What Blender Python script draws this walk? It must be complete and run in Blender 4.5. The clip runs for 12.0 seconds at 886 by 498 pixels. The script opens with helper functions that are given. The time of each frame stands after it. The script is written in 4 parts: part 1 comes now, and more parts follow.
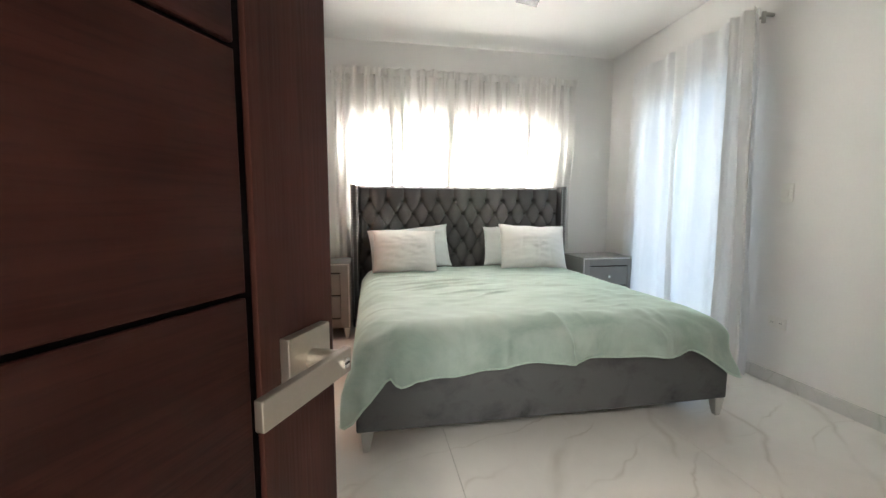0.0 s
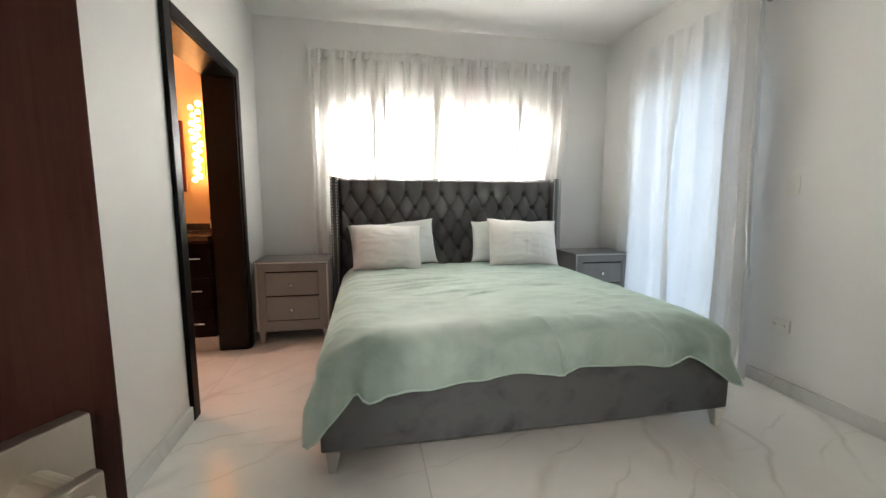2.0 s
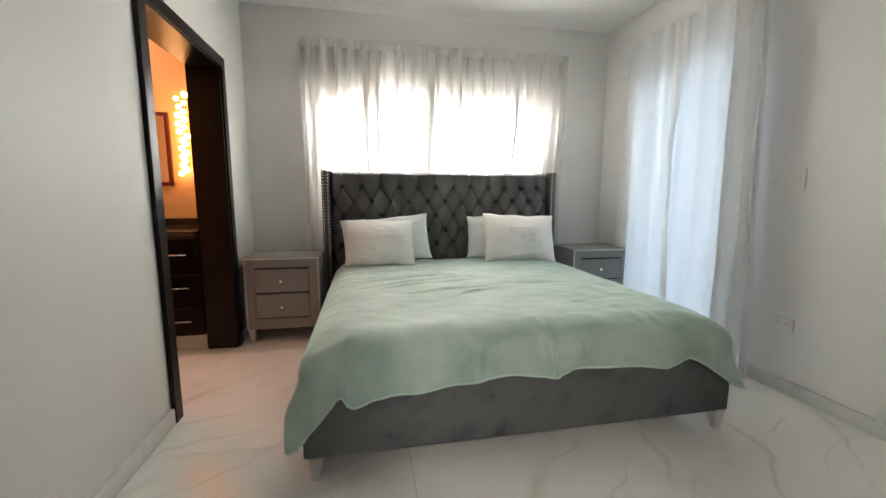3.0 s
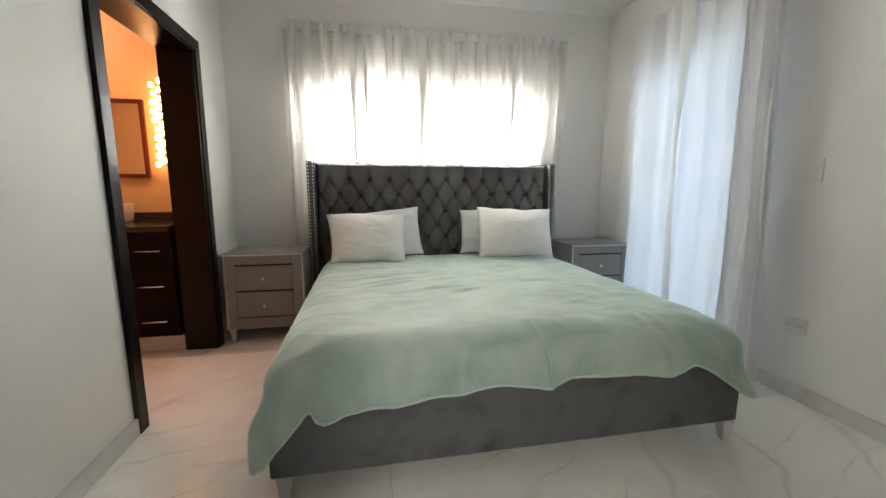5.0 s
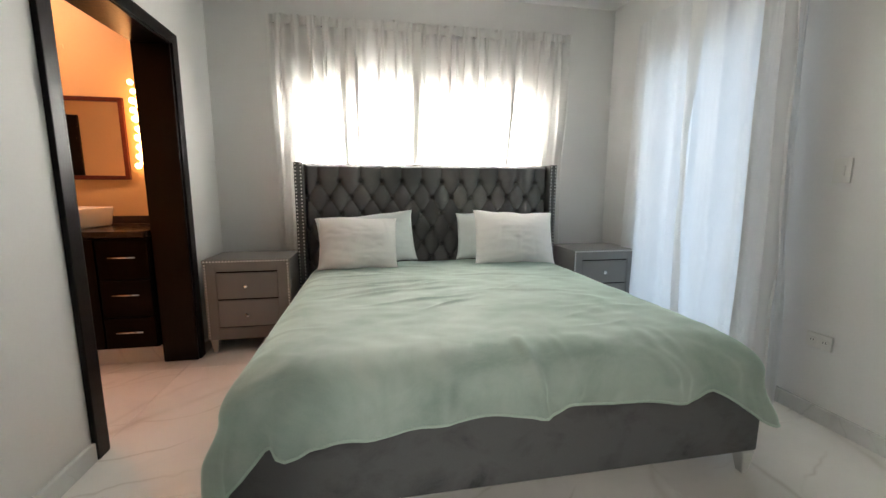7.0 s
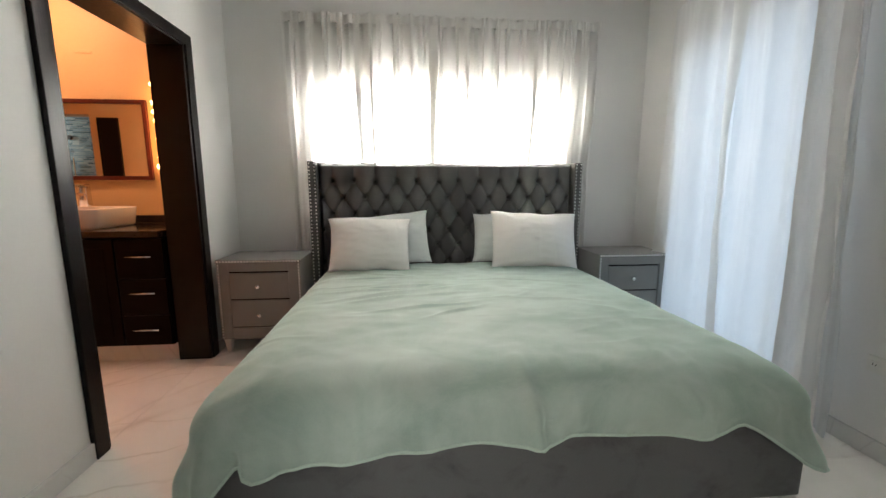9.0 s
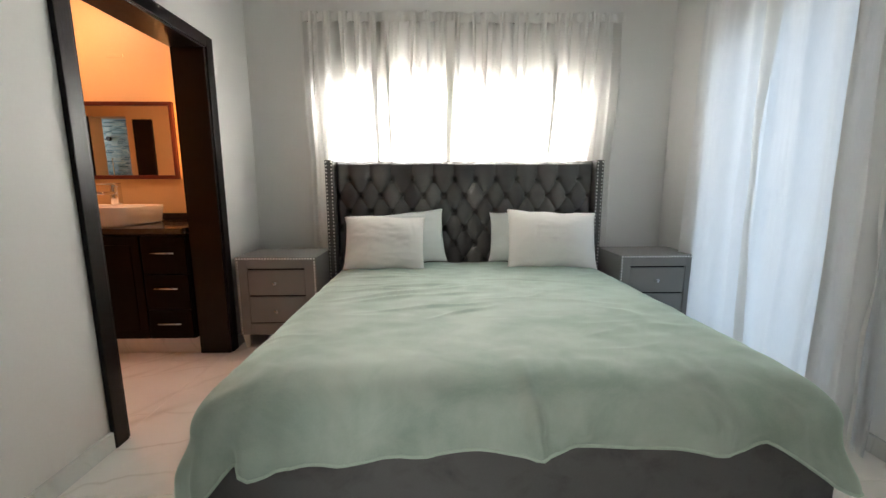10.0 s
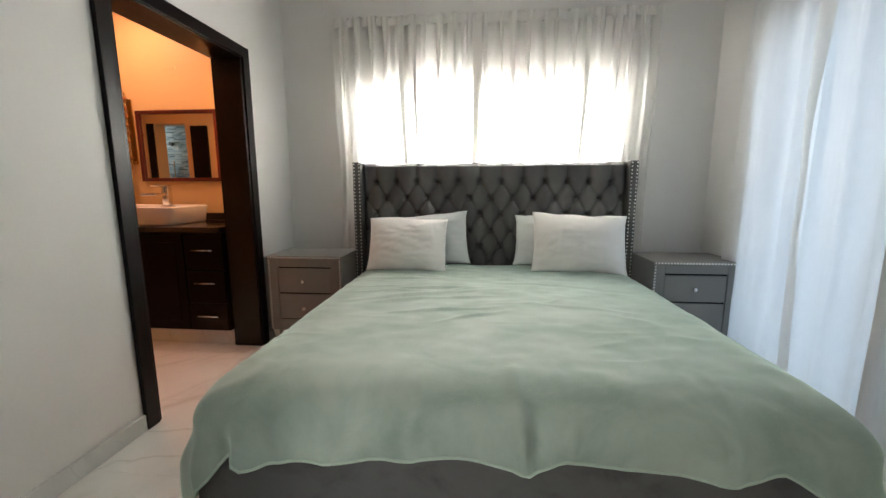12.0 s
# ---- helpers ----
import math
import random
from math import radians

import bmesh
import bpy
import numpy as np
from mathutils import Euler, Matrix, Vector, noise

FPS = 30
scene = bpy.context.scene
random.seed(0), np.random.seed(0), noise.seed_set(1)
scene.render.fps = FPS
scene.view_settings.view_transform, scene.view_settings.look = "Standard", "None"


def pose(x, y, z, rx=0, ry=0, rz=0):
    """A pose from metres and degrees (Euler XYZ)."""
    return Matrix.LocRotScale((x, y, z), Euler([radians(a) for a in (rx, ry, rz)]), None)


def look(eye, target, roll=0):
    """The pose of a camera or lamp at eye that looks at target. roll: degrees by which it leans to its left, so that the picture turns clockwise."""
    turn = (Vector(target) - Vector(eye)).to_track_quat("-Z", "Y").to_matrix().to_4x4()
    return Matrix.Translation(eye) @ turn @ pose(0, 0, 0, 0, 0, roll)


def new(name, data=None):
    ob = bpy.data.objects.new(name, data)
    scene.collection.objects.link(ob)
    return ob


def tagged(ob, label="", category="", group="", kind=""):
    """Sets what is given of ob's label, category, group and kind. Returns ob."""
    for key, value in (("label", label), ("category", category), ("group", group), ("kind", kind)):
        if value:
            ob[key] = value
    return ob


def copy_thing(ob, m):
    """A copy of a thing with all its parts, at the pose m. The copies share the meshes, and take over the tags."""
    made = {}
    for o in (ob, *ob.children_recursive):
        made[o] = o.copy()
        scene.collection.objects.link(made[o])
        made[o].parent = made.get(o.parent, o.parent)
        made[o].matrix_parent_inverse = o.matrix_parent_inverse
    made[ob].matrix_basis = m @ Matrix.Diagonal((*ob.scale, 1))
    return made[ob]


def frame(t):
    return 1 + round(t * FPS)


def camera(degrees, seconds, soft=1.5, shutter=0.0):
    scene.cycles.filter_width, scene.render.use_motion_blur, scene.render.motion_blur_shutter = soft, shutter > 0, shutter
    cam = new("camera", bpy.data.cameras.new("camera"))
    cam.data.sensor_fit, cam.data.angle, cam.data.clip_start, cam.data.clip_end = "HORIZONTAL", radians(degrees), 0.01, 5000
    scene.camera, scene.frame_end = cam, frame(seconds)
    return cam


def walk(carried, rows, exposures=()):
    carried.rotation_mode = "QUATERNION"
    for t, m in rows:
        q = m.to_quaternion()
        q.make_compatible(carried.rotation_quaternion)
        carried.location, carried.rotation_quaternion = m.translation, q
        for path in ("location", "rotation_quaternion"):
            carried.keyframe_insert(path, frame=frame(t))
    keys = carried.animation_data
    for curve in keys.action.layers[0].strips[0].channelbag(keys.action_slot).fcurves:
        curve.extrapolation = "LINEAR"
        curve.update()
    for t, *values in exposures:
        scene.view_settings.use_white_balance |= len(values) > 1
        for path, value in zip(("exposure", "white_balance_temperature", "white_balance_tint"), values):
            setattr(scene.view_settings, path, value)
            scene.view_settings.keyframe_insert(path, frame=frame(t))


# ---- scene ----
cam = camera(96.6, 12.0)
PATH = [
    (0, (-0.865, -3.859, 1.168), (-0.508, -1.902, 0.961), 0.1),
    (0.5, (-0.838, -3.813, 1.17), (-0.472, -1.858, 0.956), 0.0),
    (1, (-0.807, -3.766, 1.17), (-0.434, -1.814, 0.948), 0.1),
    (1.5, (-0.773, -3.724, 1.173), (-0.397, -1.774, 0.941), 0.0),
    (2, (-0.738, -3.682, 1.174), (-0.36, -1.734, 0.932), 0.1),
    (2.5, (-0.705, -3.643, 1.175), (-0.327, -1.696, 0.92), 0.0),
    (3, (-0.676, -3.606, 1.175), (-0.297, -1.661, 0.904), 0.1),
    (5, (-0.575, -3.455, 1.169), (-0.198, -1.515, 0.865), 0.1),
    (5.5, (-0.552, -3.409, 1.169), (-0.174, -1.469, 0.864), 0.1),
    (6, (-0.53, -3.366, 1.169), (-0.15, -1.425, 0.869), 0.1),
    (6.5, (-0.5, -3.329, 1.17), (-0.128, -1.387, 0.874), 0.1),
    (8.5, (-0.335, -3.207, 1.187), (-0.094, -1.245, 0.886), -0.0),
    (9, (-0.29, -3.187, 1.189), (-0.11, -1.219, 0.882), -0.0),
    (9.5, (-0.246, -3.171, 1.19), (-0.129, -1.199, 0.878), -0.0),
    (10, (-0.204, -3.158, 1.19), (-0.156, -1.184, 0.874), -0.1),
    (10.5, (-0.163, -3.145, 1.192), (-0.181, -1.171, 0.874), -0.0),
    (11, (-0.121, -3.138, 1.194), (-0.198, -1.165, 0.876), -0.1),
    (11.5, (-0.078, -3.136, 1.197), (-0.208, -1.165, 0.88), -0.1),
    (12, (-0.032, -3.137, 1.198), (-0.215, -1.171, 0.886), -0.1),
]
walk(cam, [(t, look(eye, target, roll)) for t, eye, target, roll in PATH],
     [(0.0, 0.50), (1.2, 0.46), (2.5, 0.26), (5.0, 0.16), (8.5, 0.12), (12.0, 0.06)])

# ---- daylight and lamps ----
world = bpy.data.worlds.new("world")
scene.world = world
world.use_nodes = True
wn = world.node_tree.nodes
sky = wn.new("ShaderNodeTexSky")
sky.sky_type, sky.sun_disc = "NISHITA", False
sky.sun_elevation, sky.sun_rotation = radians(58), radians(200)
world.node_tree.links.new(sky.outputs[0], wn["Background"].inputs[0])
wn["Background"].inputs[1].default_value = 0.1


def lamp(name, kind, m, energy, color, size=0.0, size_y=0.0, spread=180):
    data = bpy.data.lights.new(name, kind)
    data.energy, data.color = energy, color
    if kind == "AREA":
        data.shape, data.size, data.size_y, data.spread = "RECTANGLE", size, size_y, radians(spread)
    if kind == "SUN":
        data.angle = radians(0.5)
    ob = new(name, data)
    ob.matrix_world = m
    return ob


CEILING = 2.785
lamp("sun", "SUN", look((-2, -6, 10), (0, 0, 0)), 3.0, (1, 0.95, 0.88))
lamp("window_daylight", "AREA", look((-0.02, 0.40, 1.44), (-0.02, -1, 1.44)), 440, (1.0, 0.965, 0.925), 1.86, 0.86, 175)
lamp("balcony_daylight", "AREA", look((1.90, -0.90, 1.08), (0, -0.90, 1.08)), 8.0, (0.63, 0.81, 1.0), 1.02, 2.0)
lamp("hall_lamp", "AREA", look((-1.45, -5.7, 2.72), (-1.45, -5.7, 0)), 56, (1.0, 0.94, 0.85), 0.5, 0.5)
# Added fill behind the entry, brightens bed and headboard; no known source there.
lamp("hall_fill", "AREA", look((-1.45, -7.45, 1.5), (-1.45, 0, 1.5)), 26, (1.0, 0.95, 0.89), 1.1, 1.5)
lamp("bath_lamp", "AREA", look((-2.9, -0.38, CEILING - 0.07), (-2.9, -0.38, 0)), 21, (1.0, 0.53, 0.34), 0.3, 0.3)
lamp("shower_daylight", "AREA", look((-5.38, -2.33, 1.9), (-4, -2.42, 1.7)), 5, (0.72, 0.86, 1.0), 0.25, 0.6)


# ---- materials ----
def tex_nodes(name):
    m = bpy.data.materials.new(name)
    m.use_nodes = True
    n, l = m.node_tree.nodes, m.node_tree.links
    co = n.new("ShaderNodeTexCoord")
    return m, n, l, n["Principled BSDF"], co.outputs["Object"]


def noise_tex(n, l, vec, scale, detail=4.0, rough=0.55, distort=0.0):
    t = n.new("ShaderNodeTexNoise")
    t.inputs["Scale"].default_value = scale
    t.inputs["Detail"].default_value = detail
    t.inputs["Roughness"].default_value = rough
    t.inputs["Distortion"].default_value = distort
    l.new(vec, t.inputs["Vector"])
    return t.outputs["Fac"]


def stretch(n, l, vec, sx, sy, sz):
    mp = n.new("ShaderNodeMapping")
    mp.inputs["Scale"].default_value = (sx, sy, sz)
    l.new(vec, mp.inputs["Vector"])
    return mp.outputs["Vector"]


def ramp(n, l, fac, stops):
    r = n.new("ShaderNodeValToRGB")
    while len(r.color_ramp.elements) < len(stops):
        r.color_ramp.elements.new(0.5)
    for e, (p, c) in zip(r.color_ramp.elements, stops):
        e.position, e.color = p, (*c, 1)
    l.new(fac, r.inputs[0])
    return r.outputs["Color"]


def mix(n, l, fac, a, b, mode="MIX"):
    x = n.new("ShaderNodeMix")
    x.data_type, x.blend_type = "RGBA", mode
    for sock, v in ((x.inputs["Factor"], fac), (x.inputs["A"], a), (x.inputs["B"], b)):
        if isinstance(v, (int, float)):
            sock.default_value = v
        elif isinstance(v, tuple):
            sock.default_value = (*v, 1)
        else:
            l.new(v, sock)
    return x.outputs["Result"]


def bump(n, l, p, fac, strength, dist=0.002):
    b = n.new("ShaderNodeBump")
    b.inputs["Strength"].default_value, b.inputs["Distance"].default_value = strength, dist
    l.new(fac, b.inputs["Height"])
    l.new(b.outputs[0], p.inputs["Normal"])
    return b


def tone(c, k):
    return tuple(min(1.0, v * k) for v in c)


def surface(name, base, rough=0.5, metal=0.0, var=0.08, scale=3.0, grain=120.0, relief=0.1, sheen=0.0, rvar=0.1, coat=0.0):
    m, n, l, p, co = tex_nodes(name)
    big = noise_tex(n, l, co, scale, 5)
    fine = noise_tex(n, l, co, grain, 3)
    c1 = ramp(n, l, big, [(0.3, tone(base, 1 - var)), (0.7, tone(base, 1 + var))])
    c2 = mix(n, l, 0.25, c1, ramp(n, l, fine, [(0.3, tone(base, 1 - 2 * var)), (0.7, tone(base, 1 + 2 * var))]))
    l.new(c2, p.inputs["Base Color"])
    mr = n.new("ShaderNodeMapRange")
    mr.inputs["To Min"].default_value, mr.inputs["To Max"].default_value = max(0.02, rough - rvar), min(1, rough + rvar)
    l.new(big, mr.inputs["Value"])
    l.new(mr.outputs[0], p.inputs["Roughness"])
    p.inputs["Metallic"].default_value = metal
    p.inputs["Coat Weight"].default_value = coat
    if sheen:
        p.inputs["Sheen Weight"].default_value, p.inputs["Sheen Roughness"].default_value = sheen, 0.35
        p.inputs["Sheen Tint"].default_value = (*tone(base, 1.6), 1)
    if relief:
        bump(n, l, p, fine, relief)
    return m


def velvet(name, dark, light, scale=4.0, sheen=0.5, stretch_by=(1, 1, 1), relief=0.25, rough=0.9, stops=(0.32, 0.5, 0.68)):
    """Pile fabric whose nap lies in patches."""
    m, n, l, p, co = tex_nodes(name)
    v = stretch(n, l, co, *stretch_by)
    nap = noise_tex(n, l, v, scale, 6, 0.62, 0.45)
    fine = noise_tex(n, l, co, 260, 2)
    c = ramp(n, l, nap, [(stops[0], dark), (stops[1], tuple(a * 0.4 + b * 0.6 for a, b in zip(dark, light))), (stops[2], light)])
    l.new(mix(n, l, 0.09, c, ramp(n, l, fine, [(0.3, tone(dark, 0.8)), (0.7, tone(light, 1.1))])), p.inputs["Base Color"])
    p.inputs["Roughness"].default_value = rough
    p.inputs["Sheen Weight"].default_value, p.inputs["Sheen Roughness"].default_value = sheen, 0.4
    p.inputs["Sheen Tint"].default_value = (*tone(light, 1.5), 1)
    add = n.new("ShaderNodeMath")
    add.operation = "MULTIPLY_ADD"
    add.inputs[1].default_value = 0.25
    l.new(fine, add.inputs[0])
    l.new(nap, add.inputs[2])
    bump(n, l, p, add.outputs[0], relief, 0.004)
    return m


def wood(name, dark, light, rough=0.3, across=22.0, along=1.2, coat=0.0, spec=0.3):
    """Grain along local z."""
    m, n, l, p, co = tex_nodes(name)
    v = stretch(n, l, co, across, across, along)
    g = noise_tex(n, l, v, 1.5, 7, 0.6, 0.8)
    pores = noise_tex(n, l, stretch(n, l, co, *((240, 240, 9) if across > along else (16, 240, 260))), 1.0, 3)
    patch = noise_tex(n, l, co, 2.2, 3)
    c = ramp(n, l, g, [(0.3, dark), (0.7, light)])
    c = mix(n, l, ramp(n, l, pores, [(0.35, (0.5, 0.5, 0.5)), (0.5, (0, 0, 0))]), c, tone(dark, 0.5))
    c = mix(n, l, 0.5, c, ramp(n, l, patch, [(0.3, tone(dark, 0.9)), (0.7, tone(light, 1.1))]))
    l.new(c, p.inputs["Base Color"])
    mr = n.new("ShaderNodeMapRange")
    mr.inputs["To Min"].default_value, mr.inputs["To Max"].default_value = rough - 0.08, rough + 0.14
    l.new(g, mr.inputs["Value"])
    l.new(mr.outputs[0], p.inputs["Roughness"])
    p.inputs["Coat Weight"].default_value = coat
    p.inputs["Specular IOR Level"].default_value = spec
    bump(n, l, p, pores, 0.4, 0.001)
    return m


def marble(name, base, vein, rough=0.14, scale=0.8):
    m, n, l, p, co = tex_nodes(name)
    geo = n.new("ShaderNodeNewGeometry")
    info = n.new("ShaderNodeObjectInfo")
    pos = geo.outputs["Position"]
    v = stretch(n, l, pos, 1.0, 1.0, 1.0)
    w = noise_tex(n, l, v, 1.1 * scale, 5, 0.6, 0.6)
    bent = mix(n, l, 0.35, v, noise_colour(n, l, v, 1.3 * scale), "ADD")
    amount = None
    for turn, freq, bend, width in ((47, 0.62, 4.0, 0.06), (28, 0.95, 5.0, 0.035), (65, 1.5, 6.0, 0.02)):
        rot = n.new("ShaderNodeMapping")
        rot.inputs["Rotation"].default_value = (0, 0, radians(turn))
        rot.inputs["Location"].default_value = (turn * 0.37, 0.2, 0)
        l.new(bent, rot.inputs["Vector"])
        wave = n.new("ShaderNodeTexWave")
        wave.inputs["Scale"].default_value = freq * scale
        wave.inputs["Distortion"].default_value = bend
        wave.inputs["Detail"].default_value = 4
        wave.inputs["Detail Scale"].default_value = 1.2
        l.new(rot.outputs[0], wave.inputs["Vector"])
        lines = ramp(n, l, wave.outputs["Fac"], [(0.0, (0.5, 0.5, 0.5)), (width * 0.2, (0.22, 0.22, 0.22)), (width, (0.0, 0.0, 0.0))])
        patch = noise_tex(n, l, v, (0.9 + turn * 0.02) * scale, 3)
        where = ramp(n, l, patch, [(0.46, (0, 0, 0)), (0.62, (1, 1, 1))])
        one = mix(n, l, 1.0, lines, where, "MULTIPLY")
        amount = one if amount is None else mix(n, l, 1.0, amount, one, "LIGHTEN")
    cloud = ramp(n, l, noise_tex(n, l, v, 2.1 * scale, 6, 0.6, 1.0), [(0.35, tone(base, 0.93)), (0.6, base)])
    tint = mix(n, l, 0.03, cloud, info.outputs["Random"])
    l.new(mix(n, l, amount, tint, vein), p.inputs["Base Color"])
    p.inputs["Roughness"].default_value = rough
    p.inputs["Specular IOR Level"].default_value = 0.5
    bump(n, l, p, noise_tex(n, l, v, 3.0, 2), 0.03, 0.002)
    return m


def noise_colour(n, l, vec, scale):
    t = n.new("ShaderNodeTexNoise")
    t.inputs["Scale"].default_value = scale
    l.new(vec, t.inputs["Vector"])
    return t.outputs["Color"]


def sheer(name, base, through_light, clear):
    """Thin woven cloth that lets daylight through."""
    m, n, l, p, co = tex_nodes(name)
    n.remove(p)
    out = n["Material Output"]
    weave = noise_tex(n, l, stretch(n, l, co, 300, 300, 25), 1.0, 2)
    big = noise_tex(n, l, co, 2.0, 4)
    col = mix(n, l, 0.3, ramp(n, l, big, [(0.3, tone(base, 0.95)), (0.7, base)]), ramp(n, l, weave, [(0.3, tone(base, 0.9)), (0.7, base)]))
    d, t, g = n.new("ShaderNodeBsdfDiffuse"), n.new("ShaderNodeBsdfTranslucent"), n.new("ShaderNodeBsdfTransparent")
    l.new(col, d.inputs[0])
    l.new(col, t.inputs[0])
    a, b = n.new("ShaderNodeMixShader"), n.new("ShaderNodeMixShader")
    a.inputs[0].default_value, b.inputs[0].default_value = through_light, clear
    l.new(d.outputs[0], a.inputs[1])
    l.new(t.outputs[0], a.inputs[2])
    l.new(a.outputs[0], b.inputs[1])
    l.new(g.outputs[0], b.inputs[2])
    l.new(b.outputs[0], out.inputs[0])
    return m


def glow(name, color, strength):
    m, n, l, p, co = tex_nodes(name)
    p.inputs["Base Color"].default_value = (*color, 1)
    p.inputs["Emission Color"].default_value = (*color, 1)
    p.inputs["Emission Strength"].default_value = strength
    return m


def glass(name, tint=(1, 1, 1), rough=0.0):
    m, n, l, p, co = tex_nodes(name)
    p.inputs["Base Color"].default_value = (*tint, 1)
    p.inputs["Transmission Weight"].default_value = 1.0
    p.inputs["Roughness"].default_value = rough
    p.inputs["IOR"].default_value = 1.45
    return m


M_WALL = surface("wall_paint", (0.80, 0.792, 0.773), 0.55, var=0.02, scale=1.2, grain=70, relief=0.06)
M_CEIL = surface("ceiling_paint", (0.80, 0.792, 0.776), 0.7, var=0.02, scale=1.0, grain=60, relief=0.06)
M_BATHWALL = surface("bath_paint", (0.68, 0.445, 0.21), 0.55, var=0.03, scale=1.5, grain=70, relief=0.06)
M_MARBLE = marble("polished_marble_tile", (0.92, 0.895, 0.85), (0.60, 0.555, 0.49), 0.2)
M_SKIRT = marble("skirting_marble", (0.70, 0.70, 0.68), (0.50, 0.50, 0.48), 0.25, 1.6)
M_GROUT = surface("grout", (0.62, 0.61, 0.58), 0.8, var=0.1)
M_FRAME = wood("dark_stained_wood", (0.0022, 0.0012, 0.0011), (0.0052, 0.0024, 0.0020), 0.32, 22, 1.2, 0.0, 0.22)
M_DOOR = wood("mahogany_wood", (0.020, 0.0074, 0.0058), (0.061, 0.0205, 0.0150), 0.40, 26, 1.0, 0.0, 0.11)
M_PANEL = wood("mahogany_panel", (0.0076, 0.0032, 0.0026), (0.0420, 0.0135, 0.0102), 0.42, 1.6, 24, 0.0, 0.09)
M_VANITY = wood("espresso_wood", (0.0020, 0.0007, 0.0005), (0.0056, 0.0016, 0.0011), 0.4, 22, 1.2, 0.0, 0.09)
M_MIRFRAME = wood("red_brown_wood", (0.060, 0.012, 0.008), (0.120, 0.022, 0.013), 0.35)
M_VELVET = velvet("grey_velvet", (0.074, 0.072, 0.070), (0.108, 0.105, 0.103), 3.0, 0.3, (1, 1, 1), 0.08, 0.62)
M_CRUSH = velvet("crushed_grey_velvet", (0.028, 0.029, 0.031), (0.108, 0.112, 0.116), 5.5, 0.2, (1, 1, 1.2), 0.12, 0.7, (0.27, 0.36, 0.52))
M_NIGHT = surface("grey_woven_cloth", (0.242, 0.233, 0.225), 0.85, var=0.06, scale=4, grain=320, relief=0.3, sheen=0.2)
M_MINT = velvet("mint_plush", (0.282, 0.380, 0.333), (0.405, 0.498, 0.452), 3.4, 1.0, (1.0, 1.3, 0.8), 0.25, 0.62, (0.36, 0.50, 0.60))
M_HEM = surface("mint_binding", (0.46, 0.58, 0.51), 0.8, var=0.05, grain=200, sheen=0.3)
M_WHITE = surface("white_cotton", (0.92, 0.90, 0.87), 0.85, var=0.02, scale=5, grain=300, relief=0.15)
M_AQUA = surface("pale_aqua_cotton", (0.79, 0.82, 0.81), 0.85, var=0.03, scale=5, grain=300, relief=0.15)
M_MATTRESS = surface("mattress_ticking", (0.7, 0.7, 0.68), 0.85, var=0.04, grain=200)
M_CHROME = surface("chrome", (0.8, 0.8, 0.8), 0.15, 1.0, var=0.02, relief=0.0, rvar=0.05)
M_NICKEL = surface("satin_nickel", (0.46, 0.42, 0.365), 0.40, 1.0, var=0.03, scale=8, grain=260, relief=0.03, rvar=0.06)
M_STUD = surface("nickel_stud", (0.88, 0.87, 0.84), 0.35, 0.7, var=0.02, relief=0.0)
M_LEG = surface("silver_painted_leg", (0.55, 0.54, 0.52), 0.3, 0.4, var=0.05, relief=0.02)
M_CRYSTAL = surface("crystal", (0.85, 0.85, 0.85), 0.08, 0.75, var=0.02, relief=0.0, rvar=0.02)
M_PANE = glass("window_glass", (0.98, 1, 0.99))
M_ALU = surface("white_aluminium", (0.75, 0.75, 0.74), 0.4, var=0.03, relief=0.02)
M_NORTH = sheer("sheer_cream_curtain", (0.89, 0.88, 0.855), 0.48, 0.04)
M_NHEM = sheer("folded_cream_cloth", (0.86, 0.85, 0.82), 0.07, 0.0)
M_EHEM = sheer("folded_white_cloth", (0.84, 0.83, 0.81), 0.34, 0.0)
M_FOLD = sheer("doubled_white_cloth", (0.87, 0.87, 0.85), 0.42, 0.0)
M_EAST = sheer("sheer_white_curtain", (0.85, 0.855, 0.855), 0.52, 0.03)
M_PLASTIC = surface("white_plastic", (0.78, 0.77, 0.73), 0.35, var=0.02, relief=0.0)
M_CERAMIC = surface("white_ceramic", (0.82, 0.80, 0.77), 0.12, var=0.01, relief=0.0, rvar=0.03)
M_GRANITE = surface("dark_granite", (0.028, 0.020, 0.016), 0.12, var=0.7, scale=60, grain=240, relief=0.0, rvar=0.05)
M_MIRROR = surface("mirror_silver", (0.92, 0.92, 0.92), 0.01, 1.0, var=0.0, relief=0.0, rvar=0.0)
M_BULB = glow("lit_globe", (1.0, 0.52, 0.20), 15)
M_AMBER = surface("amber_glass_globe", (0.30, 0.13, 0.035), 0.15, var=0.1, relief=0.0)
M_BRASS = surface("aged_brass", (0.45, 0.28, 0.10), 0.3, 1.0, var=0.1, relief=0.02)
M_MOSAIC = surface("blue_grey_mosaic", (0.22, 0.33, 0.37), 0.2, var=0.2, scale=6, relief=0.0)
mn, ml = M_MOSAIC.node_tree.nodes, M_MOSAIC.node_tree.links
ml.new(ramp(mn, ml, mn.new("ShaderNodeNewGeometry").outputs["Random Per Island"], [(0.0, (0.10, 0.16, 0.19)), (0.5, (0.24, 0.36, 0.41)), (1.0, (0.40, 0.50, 0.52))]), mn["Principled BSDF"].inputs["Base Color"])
M_BLADE = surface("grey_brown_blade", (0.05, 0.045, 0.04), 0.45, var=0.15, scale=10, grain=80)
M_STEEL = surface("brushed_steel", (0.45, 0.44, 0.42), 0.35, 1.0, var=0.05)
M_BLACK = surface("black_plastic", (0.012, 0.012, 0.012), 0.4, var=0.1, relief=0.0)
